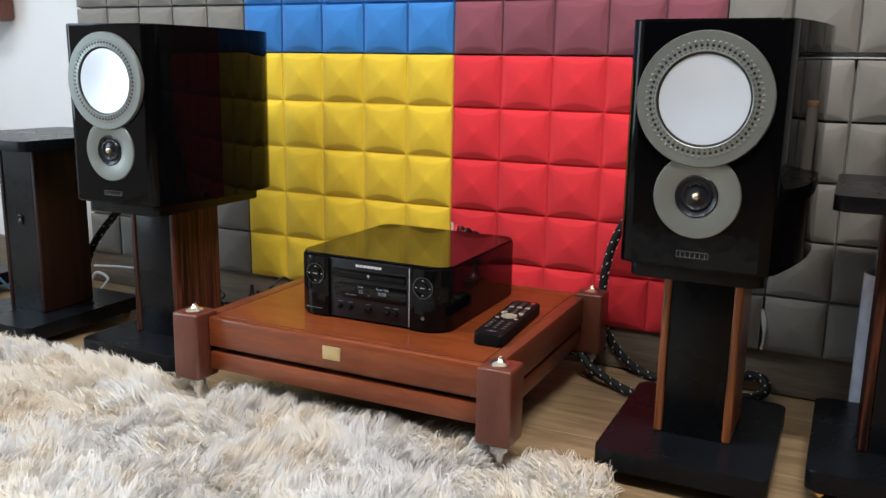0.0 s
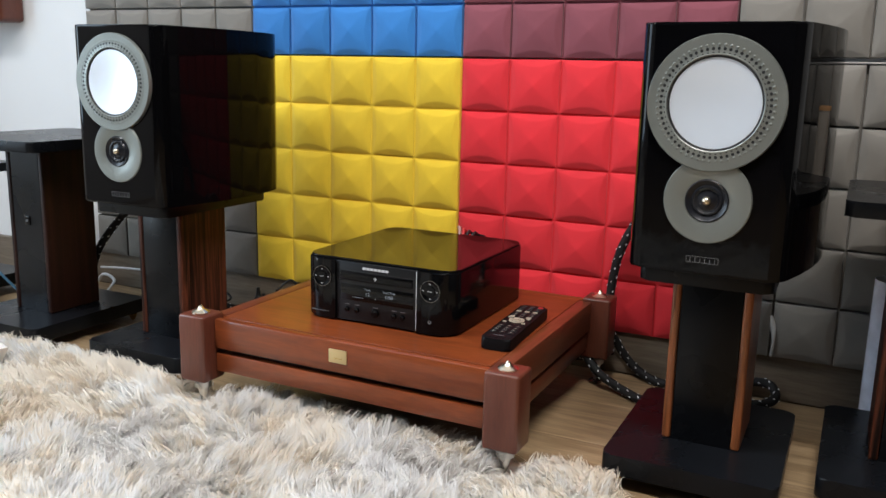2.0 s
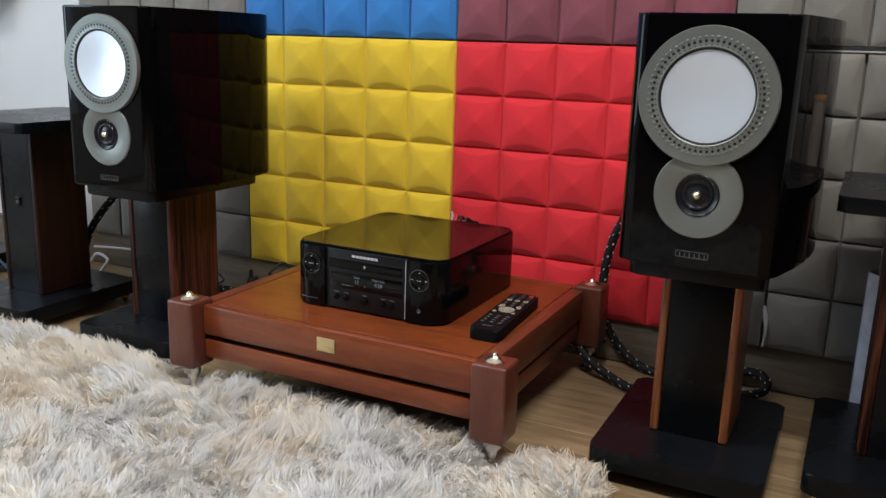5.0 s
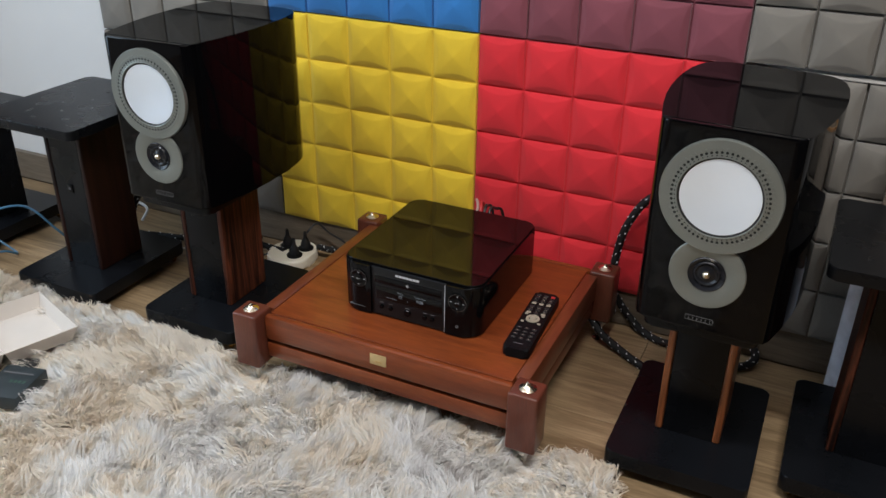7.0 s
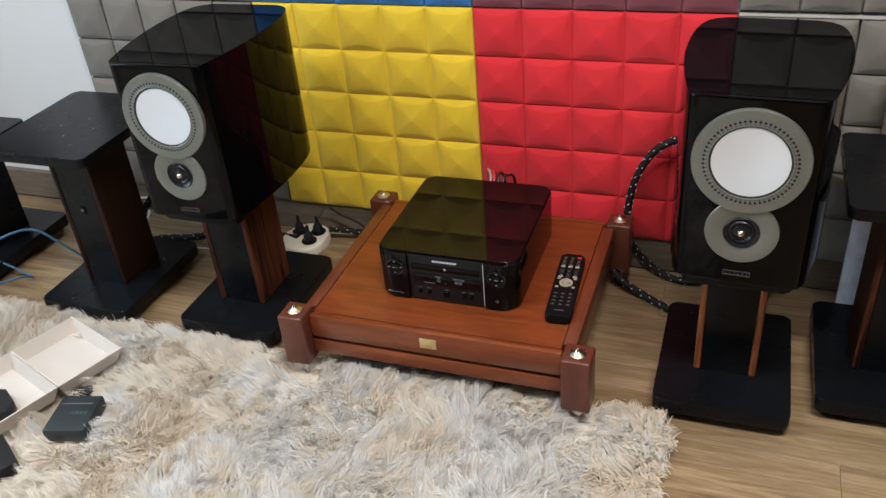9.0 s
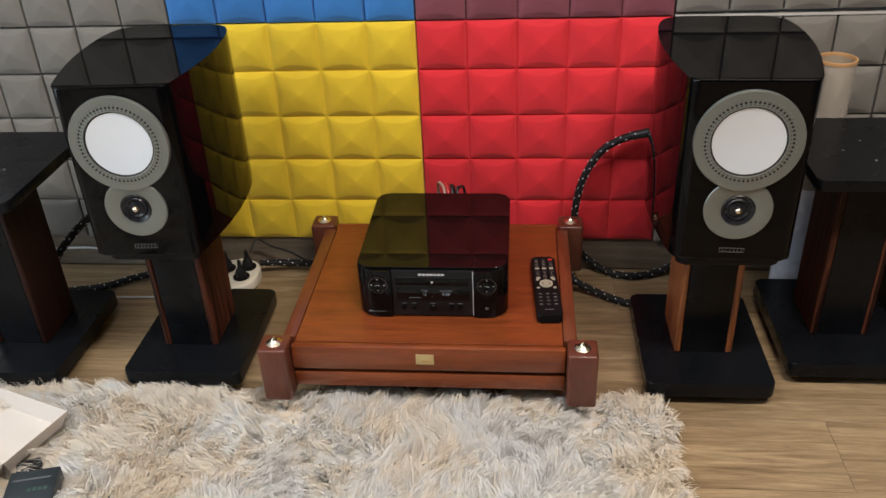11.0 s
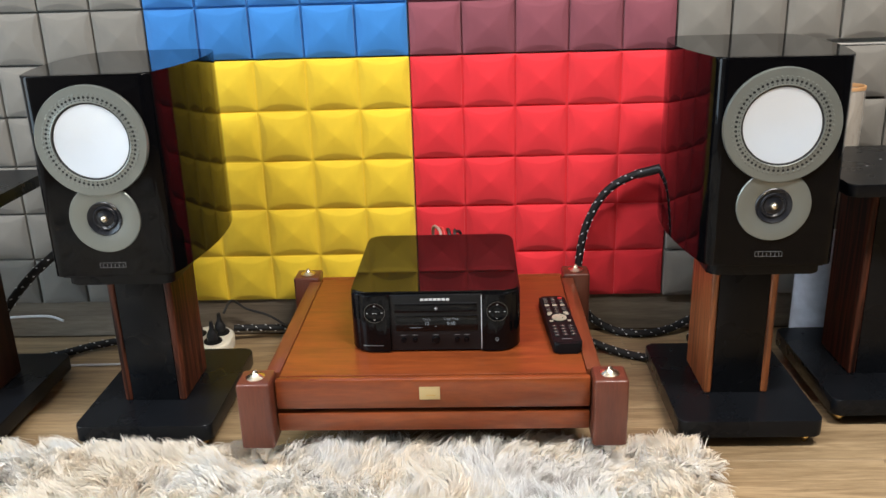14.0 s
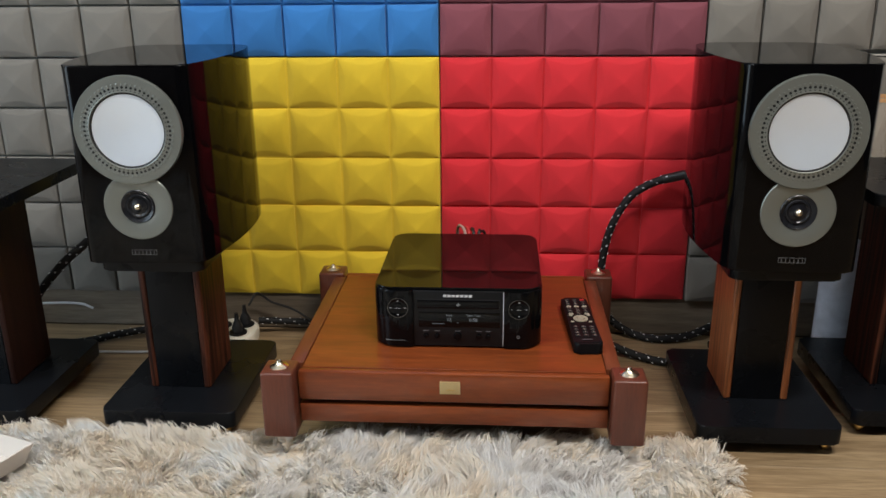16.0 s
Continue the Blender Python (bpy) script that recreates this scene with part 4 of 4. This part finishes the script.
half_box("lid", 0.0, 0.088, 0.062, 0.034, 0.013)
half_box("tray", -0.150, 0.088, 0.062, 0.034, 0.012)
dbox = thing("small_box", (-0.615, -0.820, 0.022), "small dark slate box with green print on the rug", "box", turn=15)
part("carton", box(-0.042, 0.042, -0.049, 0.049, 0, 0.030, 0.002), M_DARKBOX, dbox)
gp = bmesh.new()
for i in range(4):
    box(-0.004 + i * 0.009, 0.002 + i * 0.009, -0.004, 0.004, 0.0295, 0.0304, bm=gp)
part("print", gp, M_GREEN, dbox, "short row of green printed bars")
part("print_line", box(-0.034, 0.030, 0.024, 0.028, 0.0295, 0.0304), M_DIMPRINT, dbox)
bbox = thing("small_box", (-0.692, -0.960, 0.022), "plain matt-black small box on the rug beside the white box", "box", turn=-31)
part("carton", box(-0.05, 0.05, -0.035, 0.035, 0, 0.030, 0.002), M_RUBBER, bbox)
adp = thing("power_adapter", (-0.655, -0.752, 0.020), "small black power adapter on the rug", "adapter", turn=30)
part("adapter_body", prism(rounded(-0.022, 0.022, -0.014, 0.014, 0.005, 4), 0, 0.022, 0.003), M_RUBBER, adp)
blk = thing("headset_pouch", (-0.790, -0.845, 0.038), "black pouch with green print lying in the white box", "pouch", turn=-30)
part("pouch", prism(rounded(-0.045, 0.045, -0.032, 0.032, 0.02, 6), 0, 0.024, 0.008, 3), M_RUBBER, blk)
# dark wooden wall box at the edge of the foam
wbx = thing("wall_shelf", (-1.585, BACK, 0.0), "dark red-brown wooden wall shelf with rounded corners", "shelf")
part("shelf_box", box(-0.24, 0.24, -0.08, 0.0, 0.700, 1.05, 0.012, 3), M_POST, wbx)
part("shelf_front", box(-0.22, 0.22, -0.084, -0.078, 0.72, 1.03, 0.002), M_MAHOG, wbx)

# ---- shaggy rug ----
RUG = (-1.75, 0.500, -2.4, -0.515)
rug = tagged(new("rug"), "long-haired cream, tan and grey shaggy rug", "rug")
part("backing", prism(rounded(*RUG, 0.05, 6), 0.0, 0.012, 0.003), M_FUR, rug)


PRESSED = ((-0.750, -0.685, 0.100, 0.080, -20), (-0.803, -0.832, 0.100, 0.080, -20), (-0.615, -0.820, 0.046, 0.053, 15), (-0.692, -0.960, 0.054, 0.040, -31),
           (-0.233, -0.572, 0.020, 0.036, 0), (0.342, -0.572, 0.020, 0.036, 0))


def pile(name, x0, x1, y0, y1, tufts, blades, seed, wide):
    """Locks of curved tapering hairs, each lock leaning its own way."""
    r = np.random.default_rng(seed)
    cx, cy = r.uniform(x0, x1, tufts), r.uniform(y0, y1, tufts)
    swirl = 2.2 * np.sin(3.1 * cx + 1.3) + 2.0 * np.cos(4.3 * cy - 0.6) + 1.2 * np.sin(9.0 * (cx + cy)) + 0.9 * np.sin(27.0 * cx - 19.0 * cy) + 0.8 * np.cos(41.0 * cy + 13.0 * cx)
    ang = swirl + r.normal(0, 0.5, tufts)
    lean = r.uniform(0.014, 0.044, tufts)
    tx, ty = np.cos(ang) * lean, np.sin(ang) * lean
    # near the rim the hair hangs outwards
    edge_b, edge_r = np.clip(1 - (y1 - cy) / 0.05, 0, 1) * (y1 >= RUG[3] - 1e-6), np.clip(1 - (x1 - cx) / 0.06, 0, 1) * (x1 >= RUG[1] - 1e-6)
    ty = ty * (1 - edge_b) + edge_b * r.uniform(-0.004, 0.022, tufts)
    tx = tx * (1 - edge_r) + edge_r * r.uniform(0.004, 0.034, tufts)
    high = r.uniform(0.016, 0.054, tufts) * (1 - 0.35 * np.maximum(edge_b, edge_r))
    # pressed flat under the boxes
    for bx, by, hw, hd, yaw in PRESSED:
        c, s = math.cos(radians(yaw)), math.sin(radians(yaw))
        u, v = (cx - bx) * c + (cy - by) * s, -(cx - bx) * s + (cy - by) * c
        high = np.where((abs(u) < hw + 0.016) & (abs(v) < hd + 0.016), high * 0.22, high)
    k = np.repeat(np.arange(tufts), blades)
    n = len(k)
    spread = 0.011
    rx, ry = cx[k] + r.normal(0, spread, n), cy[k] + r.normal(0, spread, n)
    gather = r.uniform(0.55, 0.98, n)
    ex = rx * (1 - gather) + cx[k] * gather + tx[k] * r.uniform(0.75, 1.25, n) + r.normal(0, 0.0032, n)
    ey = ry * (1 - gather) + cy[k] * gather + ty[k] * r.uniform(0.75, 1.25, n) + r.normal(0, 0.0032, n)
    ez = 0.008 + high[k] * r.uniform(0.6, 1.1, n)
    root, tip = np.stack([rx, ry, np.full(n, 0.008)], 1), np.stack([ex, ey, ez], 1)
    bend = np.stack([rx * 0.72 + ex * 0.28, ry * 0.72 + ey * 0.28, 0.008 + (ez - 0.008) * 0.85], 1)
    # each lock curls to one side
    curl = (r.uniform(-0.012, 0.012, tufts)[k] + r.normal(0, 0.003, n))[:, None]
    bend += curl * np.stack([-np.sin(ang[k]), np.cos(ang[k]), np.zeros(n)], 1)
    d = tip - root
    a2 = r.uniform(0, 2 * np.pi, n)
    side = np.stack([-d[:, 1], d[:, 0], np.zeros(n)], 1)
    side = side / (np.linalg.norm(side, axis=1, keepdims=True) + 1e-9) + 0.7 * np.stack([np.cos(a2), np.sin(a2), np.zeros(n)], 1)
    side = side / (np.linalg.norm(side, axis=1, keepdims=True) + 1e-9) * (wide * r.uniform(0.5, 1.2, n))[:, None]
    # every hair turns its face upwards
    side = side * np.where(d[:, 0] * side[:, 1] - d[:, 1] * side[:, 0] > 0, -1.0, 1.0)[:, None]
    up = np.stack([0.6 * d[:, 0] / 0.03, 0.6 * d[:, 1] / 0.03, np.full(n, 1.0)], 1) + r.normal(0, 0.24, (n, 3))
    up = up / np.linalg.norm(up, axis=1, keepdims=True)
    at = lambda t: (1 - t) ** 2 * root + 2 * t * (1 - t) * bend + t * t * tip
    v = np.stack([root - side, root + side, at(0.4) - side, at(0.4) + side, at(0.75) - 0.75 * side, at(0.75) + 0.75 * side, tip], 1).reshape(-1, 3)
    me = bpy.data.meshes.new(name)
    me.vertices.add(len(v))
    me.vertices.foreach_set("co", v.astype(np.float32).ravel())
    idx = np.array([0, 1, 3, 2, 2, 3, 5, 4, 4, 5, 6])
    me.loops.add(n * 11)
    me.loops.foreach_set("vertex_index", (np.arange(n)[:, None] * 7 + idx).astype(np.int32).ravel())
    me.polygons.add(n * 3)
    starts = np.arange(n)[:, None] * 11 + np.array([0, 4, 8])
    me.polygons.foreach_set("loop_start", starts.astype(np.int32).ravel())
    me.polygons.foreach_set("use_smooth", np.ones(n * 3, dtype=bool))
    me.update(calc_edges=True)
    me.normals_split_custom_set_from_vertices(np.repeat(up, 7, axis=0).astype(np.float32))
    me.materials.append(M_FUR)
    ob = new(name, me)
    ob.parent = rug
    return tagged(ob, kind="stuff")


pile("fur", -1.45, RUG[1], -1.12, RUG[3], 8800, 46, 11, 0.00094)
pile("fur", RUG[0], RUG[1], RUG[2], -1.10, 3000, 12, 12, 0.0018)
pile("fur", RUG[0], -1.44, -1.10, RUG[3], 420, 14, 13, 0.0018)

# ---- floor planks ----
ROWS_N, PW, PL = 39, 0.178, 1.22
plank_me = mesh_of("plank", box(-PL / 2 + 0.0003, PL / 2 - 0.0003, -PW / 2 + 0.0003, PW / 2 - 0.0003, -0.006, 0.0, 0.0004, 1), M_PLANK)
for j in range(ROWS_N):
    y = BACK - 0.02 - PW * (j + 0.5)
    shift = (j * 0.43) % 1.0 * PL
    for i in range(6):
        x = ROOM_L - 0.6 + shift + PL * i
        a, b = max(x - PL / 2, ROOM_L), min(x + PL / 2, ROOM_R)
        if b - a < 0.03 or y - PW / 2 < ROOM_F:
            continue
        if b - a > PL - 0.001:
            part("plank", plank_me, M_PLANK, floor, at=(x, y, 0))
        else:
            half = (b - a) / 2 - 0.0006
            part("plank", box(-half, half, -PW / 2 + 0.0006, PW / 2 - 0.0006, -0.006, 0.0, 0.0004, 1), M_PLANK, floor, at=((a + b) / 2, y, 0))
